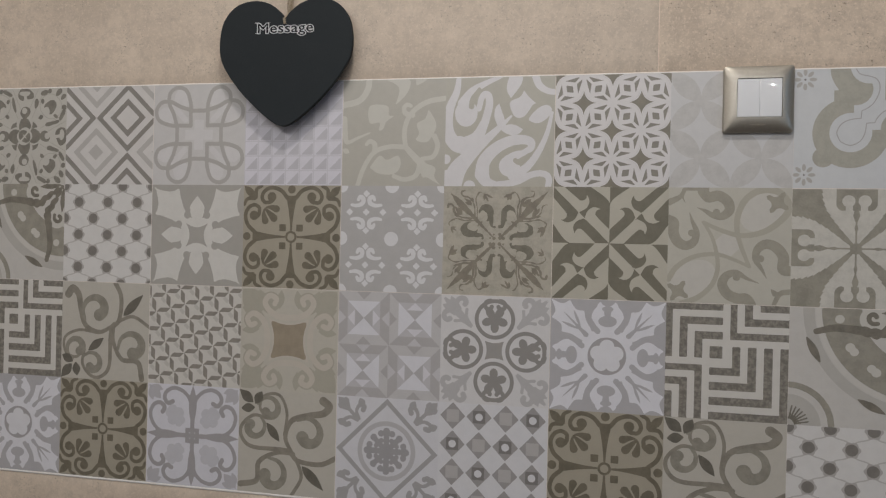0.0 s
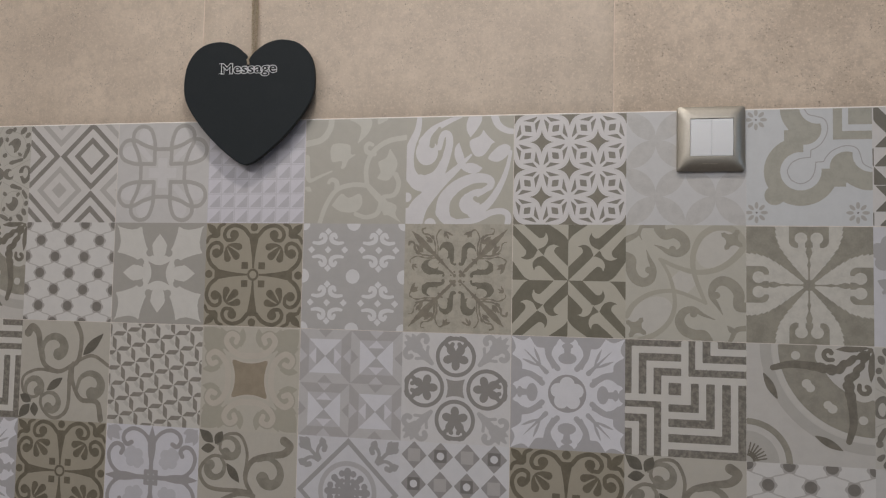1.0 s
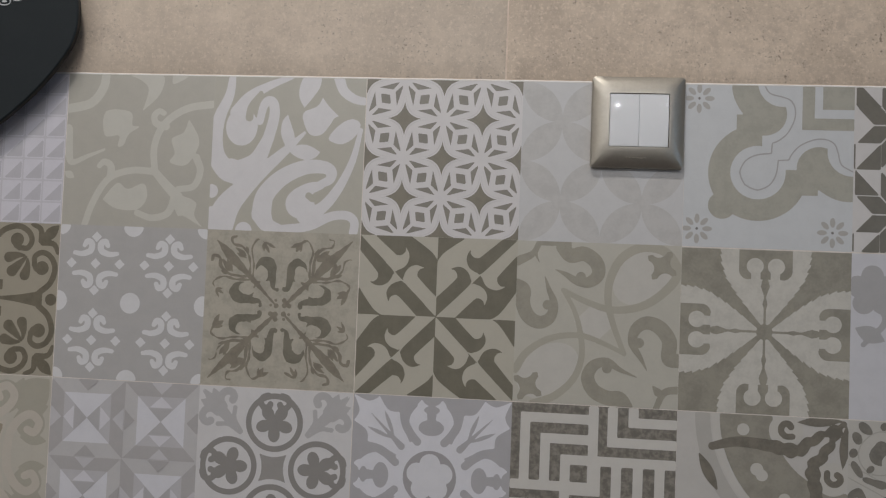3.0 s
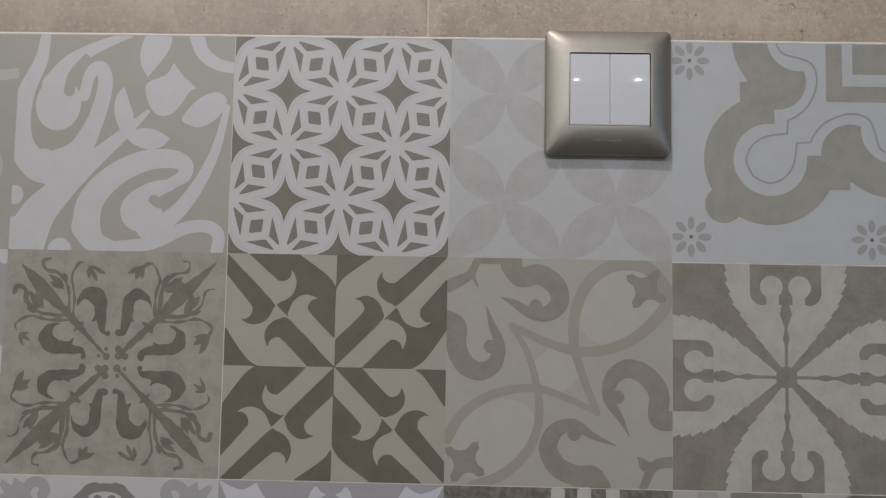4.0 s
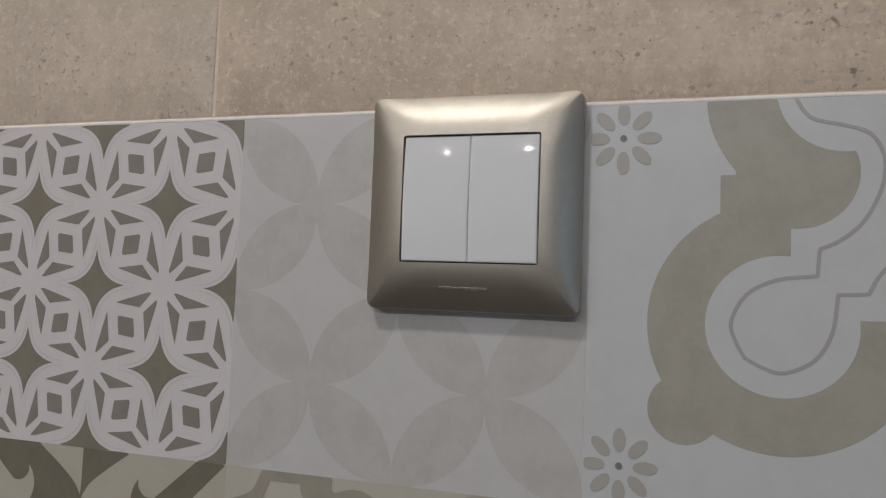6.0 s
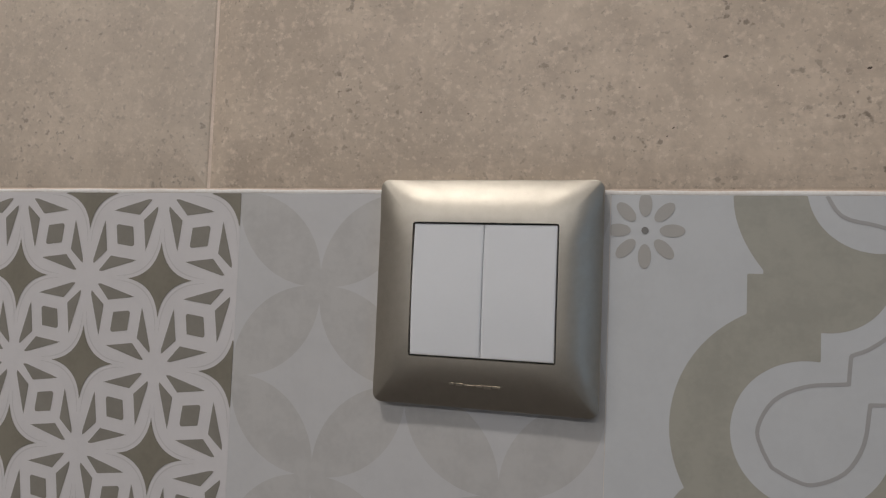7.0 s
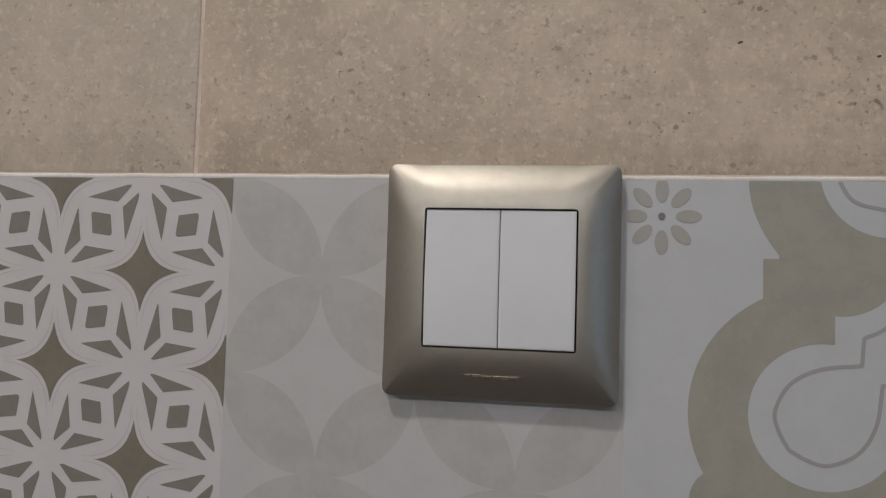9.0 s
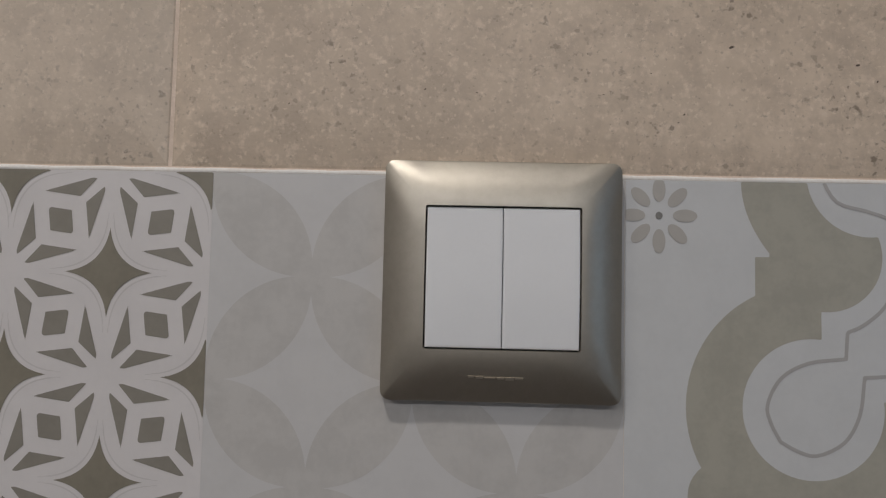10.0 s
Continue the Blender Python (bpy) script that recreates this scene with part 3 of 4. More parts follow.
def fine_filigree(x, y):
    lo, hi = eighth(x, y)
    comma = union(minus(oval(lo, hi, 0.205, 0.515, 0.135, 0.155), oval(lo, hi, 0.255, 0.445, 0.085, 0.115)), stroke(lo, hi, [(0.125, 0.47), (0.11, 0.36), (0.095, 0.28), (0.05, 0.245)], 0.055, 0.014),
                  disc(lo, hi, 0.045, 0.262, 0.026))
    stems = union(stroke(lo, hi, [(0.07, 0.07), (0.25, 0.26), (0.42, 0.44)], 0.016, 0.022), leaf(lo, hi, 0.40, 0.42, 0.96, 0.93, 0.062, 0.85),
                  disc(lo, hi, 0.05, 0.055, 0.03), disc(lo, hi, 0.055, 0.12, 0.026), leaf(lo, hi, 0.26, 0.36, 0.34, 0.31, 0.02),
                  stroke(lo, hi, [(0.37, 0.42), (0.37, 0.60), (0.40, 0.76), (0.33, 0.89), (0.24, 0.86)], 0.014, 0.009),
                  leaf(lo, hi, 0.25, 0.87, 0.09, 0.79, 0.022), leaf(lo, hi, 0.25, 0.87, 0.17, 0.73, 0.024), leaf(lo, hi, 0.25, 0.87, 0.24, 0.74, 0.018))
    spray = union(stroke(lo, hi, [(0.41, 0.46), (0.43, 0.66), (0.52, 0.79), (0.64, 0.82), (0.67, 0.90), (0.61, 0.92)], 0.018, 0.012),
                  leaf(lo, hi, 0.45, 0.64, 0.62, 0.72, 0.03), leaf(lo, hi, 0.45, 0.66, 0.62, 0.78, 0.03), leaf(lo, hi, 0.43, 0.70, 0.48, 0.80, 0.02))
    worn = 0.006 * np.sin(40 * x) * np.sin(37 * y) + 0.008 * np.sin(9 * x + 3) * np.sin(8 * y)
    return (147, 142, 131, 0.8), [(union(stems, spray) + worn, (120, 114, 102, 0.8)), (comma + worn, (112, 108, 96, 0.9, 60))]


def hooked_pinwheel(x, y):
    # each quadrant turned onto the first
    u = np.where(y >= 0, np.where(x >= 0, x, y), np.where(x < 0, -x, -y))
    v = np.where(y >= 0, np.where(x >= 0, y, -x), np.where(x < 0, -y, x))

    def hooks(u, v):
        stem = blob(u, v, [(0, 0), (0, 0), (0.395, 0.395), (0.42, 0.505), (0.365, 0.60), (0.27, 0.64), (0.157, 0.606), (0.157, 0.606), (0.22, 0.59), (0.253, 0.53), (0.222, 0.465), (0, 0.245), (0, 0.245)])
        crest = blob(u, v, [(1.02, 1.02), (1.02, 1.02), (0.59, 0.59), (0.505, 0.57), (0.404, 0.63), (0.364, 0.73), (0.38, 0.81), (0.414, 0.86), (0.414, 0.86), (0.414, 0.81), (0.455, 0.765), (0.51, 0.758), (0.556, 0.783), (0.83, 1.02), (0.83, 1.02)])
        corner = blob(u, v, [(-0.02, 0.66), (-0.02, 0.66), (0.05, 0.78), (0.17, 0.88), (0.345, 1.0), (0.345, 1.0), (-0.02, 1.02), (-0.02, 1.02)])
        return union(stem, crest, corner)
    dark = np.where(v >= u, hooks(u, v), -hooks(v, u))
    return (150, 146, 135), [(dark, (108, 104, 91, 0.5))]


def ribbon_curls(x, y):
    f = lambda *pts: [(a / 50 - 1, 1 - b / 50) for a, b in pts]
    curls = union(stroke(x, y, f((28, 3.5), (33, 8.5), (41, 7), (48.5, 12), (50, 19.5), (44.5, 24.5), (37, 24), (30, 20), (24, 17.5)), 0.085, 0.006, 0.035), disc(x, y, -0.21, 0.575, 0.06),
                  stroke(x, y, f((0, 28), (4.5, 31), (4.3, 39), (8, 47), (15, 50.5), (21.5, 47), (23.5, 38.5), (20, 29.5), (17.5, 22)), 0.085, 0.006, 0.035), disc(x, y, -0.61, 0.21, 0.06),
                  stroke(x, y, f((100, 70.5), (94, 69), (94, 58.5), (88, 50.5), (80, 48), (73.5, 52.5), (72, 61), (77, 69.5), (81, 77)), 0.085, 0.006, 0.035), disc(x, y, 0.52, -0.21, 0.06),
                  stroke(x, y, f((69, 100), (65, 95), (58, 95), (49.5, 91), (45.5, 83), (49, 75.5), (57, 73), (65, 77.5), (75, 81.5)), 0.085, 0.006, 0.035), disc(x, y, 0.14, -0.54, 0.06),
                  block(x, y, -0.55, 0.975, 0.215, 0.03), stroke(x, y, f((12.5, 1), (9.5, 8), (0, 13)), 0.02, 0.06), stroke(x, y, f((12.5, 3), (11.5, 8), (13.8, 13.5)), 0.035, 0.004),
                  stroke(x, y, f((101, 88), (92, 90), (87, 100)), 0.05, 0.035), stroke(x, y, f((85, 86.5), (88, 90)), 0.01, 0.05))
    blots = union(*[np.maximum(block(x, y, cx, cy, 0.15, 0.15, 12), -union(*[disc(x, y, cx + 0.2 * math.cos(radians(12 + 90 * k)), cy + 0.2 * math.sin(radians(12 + 90 * k)), 0.10) for k in range(4)])) for cx, cy in ((0.77, 0.75), (-0.82, -0.80))])
    ribbons = union(stroke(x, y, f((29, 30), (43, 36.5), (60, 41), (78, 37.5), (92, 27), (98, 16), (90, 4), (76, 2), (64, 9), (57.5, 22), (56.5, 36), (60, 50), (67, 67.5)), 0.03, 0.03, 0.028),
                    stroke(x, y, f((67, 67.5), (55, 62), (40, 57.5), (22, 60), (8, 69), (1, 80)), 0.025, 0.05), stroke(x, y, f((29, 30), (36, 42), (40, 55), (41.5, 70), (37, 84), (26, 95), (12, 101)), 0.025, 0.05))
    petals = union(oval(x, y, 0.56, 0.60, 0.42, 0.30, 38), oval(x, y, -0.58, -0.60, 0.42, 0.30, 38), rhomb(x, y, -0.02, 0.02, 0.26, 0.26))
    return (152, 149, 140), [(petals, (156, 153, 147)), (ribbons, (143, 139, 128)), (union(curls, blots), (134, 130, 119, 0.5))]


def ragged_cross(x, y):
    lo, hi = eighth(x, y)
    outer = np.interp(hi, (0.04, 0.1, 0.35, 0.5, 0.66, 0.82, 1.1), (0.0, 0.055, 0.26, 0.37, 0.47, 0.52, 0.55))
    teeth = 0.028 * (np.mod(hi * 10.5 + 0.2, 1.0) - 0.5) * np.clip(3 * hi - 0.3, 0, 1)
    blade = (lo - outer - teeth) * 0.8
    pocket = np.maximum(lo - 0.315, 0.64 - hi)
    pocket = np.where((lo > 0.2) & (hi < 0.75), np.hypot(np.maximum(lo - 0.2, 0), np.maximum(0.75 - hi, 0)) - 0.115, pocket)
    knob = union(disc(lo, hi, 0.125, 0.80, 0.10), block(lo, hi, 0.115, 0.68, 0.055, 0.09))
    pocket = np.maximum(pocket, -knob)
    vein = union(lo - 0.014, rhomb(lo, hi, 0, 0.34, 0.03, 0.12), rhomb(lo, hi, 0, 0.56, 0.055, 0.16), disc(lo, hi, 0, 0.6, 0.045), disc(x, y, 0, 0, 0.095))
    return (131, 127, 116, 0.9, 45), [(np.maximum(np.maximum(blade, -pocket), -vein), (159, 156, 149, 0.5))]


def grey_tendrils(x, y):
    d = union(spiral(x, y, 0.3, -0.75, 0.75, 0.55, 180, 20, 0.07, 0.07), clover(x, y, -0.75, 0.55, 0.3, 5, 20, 0.6),
              stroke(x, y, [(-0.75, 0.5), (-0.6, 0.2), (-0.85, -0.1)], 0.05, 0.03), leaf(x, y, -0.95, 0.1, -0.6, -0.05, 0.1),
              stroke(x, y, [(-0.4, -0.1), (0, 0.3), (0.5, 0.2), (0.9, 0.6)], 0.05))
    return (160, 159, 162), [(d, (141, 139, 139))]


def key_maze(x, y):
    u, v = (x + 1) / 2, (1 - y) / 2
    h = 0.030
    lo, hi = np.minimum(u, v), np.maximum(u, v)
    d = np.maximum(np.abs(lo - 0.335) - h, 0.305 - lo)
    for c in (0.905, 0.775, 0.645, 0.52):
        d = union(d, np.maximum(np.abs(hi - c) - h, 0.335 - lo))
    for c in (0.085, 0.21):
        d = union(d, np.maximum(np.abs(lo - c) - h, hi - 0.48))
    d = union(d, np.maximum(np.abs(hi - 0.50) - h, hi - 0.53))
    for c in (0.115, 0.24, 0.365):
        d = union(d, np.maximum(np.maximum(np.abs(np.minimum(u - 0.5, 0.33 - v) - c) - h, 0.55 - u), v - 0.29))
        d = union(d, np.maximum(np.maximum(np.abs(np.minimum(0.33 - u, v - 0.5) - c) - h, 0.55 - v), u - 0.29))
    return (104, 100, 93, 0.75, 170), [(d, (162, 159, 154))]


def vine_scrolls(x, y):
    f = lambda *pts: [(2 * u - 1, 1 - 2 * v) for u, v in pts]
    lines = union(stroke(x, y, f((0.48, 0.42), (0.5, 0.2), (0.42, 0.04), (0.27, 0.05), (0.22, 0.17), (0.3, 0.27)), 0.03, 0.03),
                  stroke(x, y, f((0.3, 0.27), (0.15, 0.25), (0.03, 0.36), (0.04, 0.48), (0.16, 0.56), (0.5, 0.57), (0.62, 0.66), (0.85, 0.68), (1.02, 0.6)), 0.03, 0.05),
                  stroke(x, y, f((0.58, 0.62), (0.49, 0.45), (0.55, 0.28), (0.72, 0.22), (0.87, 0.19), (0.93, 0.12), (0.87, 0.07)), 0.035, 0.085),
                  stroke(x, y, f((0.58, 0.6), (0.4, 0.6), (0.22, 0.7), (0.2, 0.88), (0.03, 0.93)), 0.035, 0.06),
                  stroke(x, y, f((0.6, 0.64), (0.66, 0.82), (0.55, 1.02)), 0.035))
    commas = union(spiral(x, y, 0.44, 0.2, 0.34, 0.13, 130, -150, 0.03, 0.125), spiral(x, y, -0.36, 0.64, 0.26, 0.10, 160, -140, 0.025, 0.095),
                   spiral(x, y, -0.68, 0.27, 0.26, 0.09, 60, -220, 0.025, 0.095), spiral(x, y, -0.3, -0.64, 0.34, 0.13, 100, -180, 0.03, 0.125))
    dark = union(leaf(x, y, -0.42, 0.38, -0.14, 0.02, 0.085), leaf(x, y, 0.33, -0.42, 0.78, -0.86, 0.095, 0.8), leaf(x, y, -1.0, 1.0, -0.7, 0.75, 0.1, 1.2),
                 leaf(x, y, -0.52, 0.98, -0.66, 0.72, 0.09), leaf(x, y, -0.95, 0.62, -0.66, 0.66, 0.09))
    return (151, 147, 139), [(lines, (123, 118, 108, 0.9)), (commas, (126, 122, 112, 0.9)), (dark, (101, 97, 88, 0.9))]


def hex_stars(x, y):
    ux, uy, wx, wy = 0.316, 0.087, 0.105, -0.298         # the two steps of the lattice
    det = ux * wy - wx * uy
    p, q = x + 0.64, y - 0.833
    al, be = (p * wy - wx * q) / det, (ux * q - p * uy) / det

    def local(i, j):
        i, j = saw(al - i, 1.0), saw(be - j, 1.0)
        return i * ux + j * wx, i * uy + j * wy

    fx, fy = local(0.5, 0.0)
    flat = np.maximum(np.abs(fx - fy) - 0.112, np.abs(fy) - 0.043)
    tx, ty = local(0.0, 0.5)
    tall = np.maximum(np.abs(ty + 0.95 * tx) - 0.105, np.abs(tx) - 0.045)
    sx, sy = local(0.62, 0.42)
    third = np.maximum(np.abs(sx) + np.abs(sy) - 0.085, -sx - sy - 0.02)
    return (161, 158, 153), [(third, (153, 150, 145)), (union(flat, tall), (124, 119, 112, 0.6))]


def soft_arabesque(x, y):
    lo, hi = eighth(x, y)
    square = hi - 0.36 + 0.06 * np.clip(1 - (lo / 0.3) ** 2, 0, 1)
    halo = hi - 0.41 + 0.08 * np.clip(1 - (lo / 0.38) ** 2, 0, 1)
    arc = stroke(lo, hi, [(0.0, 0.44), (0.22, 0.46), (0.42, 0.58), (0.50, 0.74), (0.40, 0.86), (0.27, 0.80), (0.30, 0.70)], 0.06, 0.05)
    shade = union(leaf(lo, hi, 0.44, 0.5, 0.62, 0.98, 0.12), leaf(lo, hi, 0.55, 0.55, 0.97, 0.97, 0.22), disc(lo, hi, 0.38, 0.74, 0.2), leaf(lo, hi, 0.2, 0.6, 0.16, 0.98, 0.08),
                  leaf(lo, hi, 0.66, 0.72, 0.78, 0.98, 0.09))
    return (152, 148, 139), [(shade, (141, 137, 126)), (union(arc, halo), (155, 149, 140)), (square, (133, 123, 107, 0.5))]


def folded_pyramids(x, y):
    a, b = np.mod(x + 1, 1) * 2 - 1, np.mod(y + 1, 1) * 2 - 1
    swap = (x * y) > 0                                     # every second pyramid lies on its side
    up, side = np.where(swap, np.abs(a), np.abs(b)), np.where(swap, np.abs(b), np.abs(a))
    inner = np.maximum(up, side) - 0.64
    lit = np.maximum(inner, side - up) * 0.4
    wing = np.maximum(inner, up - side) * 0.4
    rim = np.maximum(-inner, up - side) * 0.4
    spark = np.maximum(0.36 - side, up - (0.64 - side) * 1.1) * 0.4
    knot = np.maximum(side - 0.34, up - side) * 0.4
    half_light = np.maximum(np.abs(side - 1) + up - 0.30, -inner) * 0.4
    half_dark = np.maximum(np.abs(up - 1) + side - 0.30, -inner) * 0.4
    return (154, 152, 152), [(lit, (166, 165, 169)), (union(wing), (152, 150, 152)), (rim, (144, 141, 141)), (spark, (165, 163, 167)), (knot, (146, 144, 145)),
                             (half_light, (156, 154, 156)), (half_dark, (143, 140, 140))]


def four_rings(x, y):
    lo, hi = eighth(x, y)
    rings = union(ring(lo, hi, 0, 0.575, 0.335, 0.036), spiral(lo, hi, 0.105, 0.82, 0.10, 0.045, 100, -160, 0.036, 0.04))
    flowers = clover(lo, hi, 0, 0.57, 0.235, 5, -90, 0.45)
    centre = hi - 0.18 + 0.04 * np.clip(1 - (lo / 0.18) ** 2, 0, 1)
    curls = union(leaf(lo, hi, 0.44, 0.46, 0.95, 0.97, 0.06), spiral(lo, hi, 0.60, 0.86, 0.13, 0.05, -60, 210, 0.045, 0.05), leaf(lo, hi, 0.72, 0.75, 0.82, 0.98, 0.06),
                  stroke(lo, hi, [(0.42, 0.44), (0.52, 0.6), (0.52, 0.74)], 0.02, 0.03))
    return (164, 162, 162), [(curls, (147, 145, 145)), (union(rings, flowers), (124, 121, 118)), (centre, (131, 128, 125))]


def leaf_rosette(x, y):
    lo, hi = eighth(x, y)
    field = union(disc(x, y, 0, 0, 0.5), minus(oval(lo, hi, 0, 0.68, 0.28, 0.26), disc(lo, hi, 0, 1.04, 0.15)), leaf(lo, hi, 0.14, 0.8, 0.13, 0.97, 0.05),
                  blob(lo, hi, [(0.2, 0.2), (0.2, 0.2), (0.28, 0.46), (0.37, 0.62), (0.41, 0.80), (0.41, 0.80), (0.55, 0.82), (0.665, 0.985), (0.665, 0.985), (0.80, 0.92), (1.0, 1.0), (1.0, 1.0), (0.95, 0.9), (0.7, 0.65)]))
    cuts = union(stroke(lo, hi, [(0.17, 0.44), (0.27, 0.56), (0.345, 0.72), (0.33, 0.9)], 0.05, 0.05), stroke(lo, hi, [(0.37, 0.37), (0.5, 0.5), (0.76, 0.76)], 0.045, 0.006),
                 leaf(lo, hi, 0.46, 0.48, 0.60, 0.82, 0.025), oval(lo, hi, 0, 0.62, 0.16, 0.10), leaf(lo, hi, 0, 0.6, 0, 0.98, 0.06), oval(lo, hi, 0, 0.84, 0.10, 0.05))
    plate = disc(x, y, 0, 0, 0.335)
    petals = clover(x, y, 0, 0, 0.285, 5, 90, 0.62)
    return (144, 142, 144), [(minus(field, cuts), (169, 168, 172)), (plate, (137, 134, 135)), (petals, (168, 167, 170))]


def diamond_medallion(x, y):
    lo, hi = eighth(x, y)
    a, b = np.abs(x), np.abs(y)
    dia = np.abs(a + b - 0.93) * 0.7071 - 0.042
    circle = ring(x, y, 0, 0, 0.52, 0.045)
    flake = union(stroke(lo, hi, [(0, 0), (0, 0.36)], 0.055), disc(lo, hi, 0, 0.38, 0.065), disc(lo, hi, 0.11, 0.33, 0.06), disc(lo, hi, 0.10, 0.20, 0.045),
                  stroke(lo, hi, [(0, 0), (0.24, 0.24)], 0.05), disc(lo, hi, 0.25, 0.25, 0.065))
    curls = union(leaf(lo, hi, 0.72, 0.72, 0.97, 0.97, 0.10), leaf(lo, hi, 0.76, 0.84, 0.84, 0.98, 0.05), stroke(lo, hi, [(0.56, 0.56), (0.66, 0.68), (0.76, 0.78)], 0.02),
                  stroke(lo, hi, [(0.54, 0.58), (0.60, 0.72), (0.54, 0.84), (0.45, 0.82), (0.47, 0.75)], 0.025, 0.05), leaf(lo, hi, 0.46, 0.80, 0.54, 0.98, 0.07))
    return (163, 162, 165), [(circle, (148, 146, 147)), (union(dia, curls), (137, 135, 135)), (flake, (133, 131, 132))]


def diamond_checks(x, y):
    sx, sy = 0.49, 0.52
    i, j = np.round((x + 0.74) / sx), np.round((y - 0.76) / sy)
    a, b = (x + 0.74) - i * sx, (y - 0.76) - j * sy
    odd = np.mod(i + j, 2) == 1
    dia = (np.abs(a) / 0.235 + np.abs(b) / 0.25 - 1) * 0.17
    sq = np.maximum(np.abs(a), np.abs(b)) - 0.115
    return (165, 164, 166), [(np.where(odd, np.maximum(dia, 0) + 0.0 * a + np.minimum(dia, 0), dia), (132, 129, 128)), (np.where(odd, sq, 1.0), (112, 109, 107)),
                             (np.where(odd, 1.0, sq), (146, 143, 142)), (np.where(odd, np.hypot(a, b) - 0.07, 1.0), (165, 164, 166))]


def plain_glaze(x, y):
    return (158, 156, 154), []


def turned_print(f, turns):
    def g(x, y):
        for _ in range(turns):
            x, y = y, -x
        return f(x, y)
    return g


vine_turned = turned_print(vine_scrolls, 1)
LAYOUT = [
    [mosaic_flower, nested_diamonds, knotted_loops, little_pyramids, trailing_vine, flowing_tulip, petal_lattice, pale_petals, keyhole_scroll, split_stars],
    [paisley_fan, dotted_hexagons, spade_cross, scroll_damask, dotted_motifs, fine_filigree, hooked_pinwheel, ribbon_curls, ragged_cross, grey_tendrils],
    [key_maze, vine_turned, hex_stars, soft_arabesque, folded_pyramids, four_rings, leaf_rosette, key_maze, paisley_fan, mosaic_flower],
    [leaf_rosette, scroll_damask, pale_damask, vine_scrolls, diamond_medallion, diamond_checks, scroll_damask, vine_scrolls, dotted_hexagons, plain_glaze],
]
FINE = {petal_lattice: 340, pale_petals: 240, keyhole_scroll: 340, hooked_pinwheel: 200, ribbon_curls: 200, ragged_cross: 220, flowing_tulip: 180, fine_filigree: 210,
        scroll_damask: 170, vine_scrolls: 170}
SPAN = 1.0


def filled(d, n, lift, verts, faces):
    """Marching squares: faces for the part of the tile where d is negative, whole cells joined along rows."""
    g = np.linspace(-SPAN, SPAN, n + 1)
    inn = d < 0
    code = inn[:-1, :-1].astype(int) + inn[:-1, 1:] + inn[1:, 1:] + inn[1:, :-1]
    full = code == 4
    k = P / 2
    for r in range(n):
        row = np.flatnonzero(np.diff(np.r_[0, full[r].astype(int), 0]))
        for c0, c1 in zip(row[::2], row[1::2]):
            b = len(verts)
            verts += [(g[c0] * k, lift, g[r] * k), (g[c1] * k, lift, g[r] * k), (g[c1] * k, lift, g[r + 1] * k), (g[c0] * k, lift, g[r + 1] * k)]
            faces.append((b, b + 1, b + 2, b + 3))
    rows, cols = np.nonzero((code > 0) & (code < 4))
    for r, c in zip(rows.tolist(), cols.tolist()):
        ring_pts = ((g[c], g[r], d[r, c]), (g[c + 1], g[r], d[r, c + 1]), (g[c + 1], g[r + 1], d[r + 1, c + 1]), (g[c], g[r + 1], d[r + 1, c]))
        poly = []
        for i in range(4):
            ax, ay, da = ring_pts[i]
            bx, by, db = ring_pts[(i + 1) % 4]
            if da < 0:
                poly.append((ax * k, lift, ay * k))
            if (da < 0) != (db < 0):
                s = da / (da - db)
                s = min(max(s, 0.02), 0.98)
                poly.append(((ax + (bx - ax) * s) * k, lift, (ay + (by - ay) * s) * k))
        if len(poly) > 2:
            b = len(verts)
            verts += poly
            faces.append(tuple(range(b, b + len(poly))))


def printed_tile(print_of):
    """The mesh of one square: a body with softened front edges, and its print in the glaze."""
    n = FINE.get(print_of, 132)
    g = np.linspace(-SPAN, SPAN, n + 1)
    x, y = np.meshgrid(g, g)
    ground, layers = print_of(x, y)
    h, c = P / 2 * SPAN, 0.00004
    verts, faces = [], []
    for depth, half in ((0.004, h), (c, h), (0.0, h - c)):
        verts += [(-half, depth, -half), (half, depth, -half), (half, depth, half), (-half, depth, half)]
    for a in (0, 4):
        faces += [(a + i, a + (i + 1) % 4, a + 4 + (i + 1) % 4, a + 4 + i) for i in range(4)]
    faces.append((8, 9, 10, 11))
    mats, marks = [tone(*ground)], [0] * len(faces)
    for i, (d, colour) in enumerate(layers):
        d = np.maximum(d, np.maximum(np.abs(x), np.abs(y)) - (1 - 0.0006))
        filled(d, n, -0.00006 * (i + 1), verts, faces)
        mats.append(tone(*colour))
        marks += [i + 1] * (len(faces) - len(marks))
    me = bpy.data.meshes.new("tile")
    me.from_pydata(verts, [], faces)
    for m in mats:
        me.materials.append(m)
    me.polygons.foreach_set("material_index", np.array(marks, dtype=np.int32))
    me.update()
    return me


# ---- light switch ----
def rounded_ring(hx, hz, cx, cz, radius, y, n=12):
    pts = []
    for k, (sx, sz) in enumerate(((1, 1), (-1, 1), (-1, -1), (1, -1))):
        for i in range(n + 1):
            a = radians(90 * k + 90 * i / n)
            pts.append((cx + sx * (hx - radius) + radius * math.cos(a), y, cz + sz * (hz - radius) + radius * math.sin(a)))
    return pts


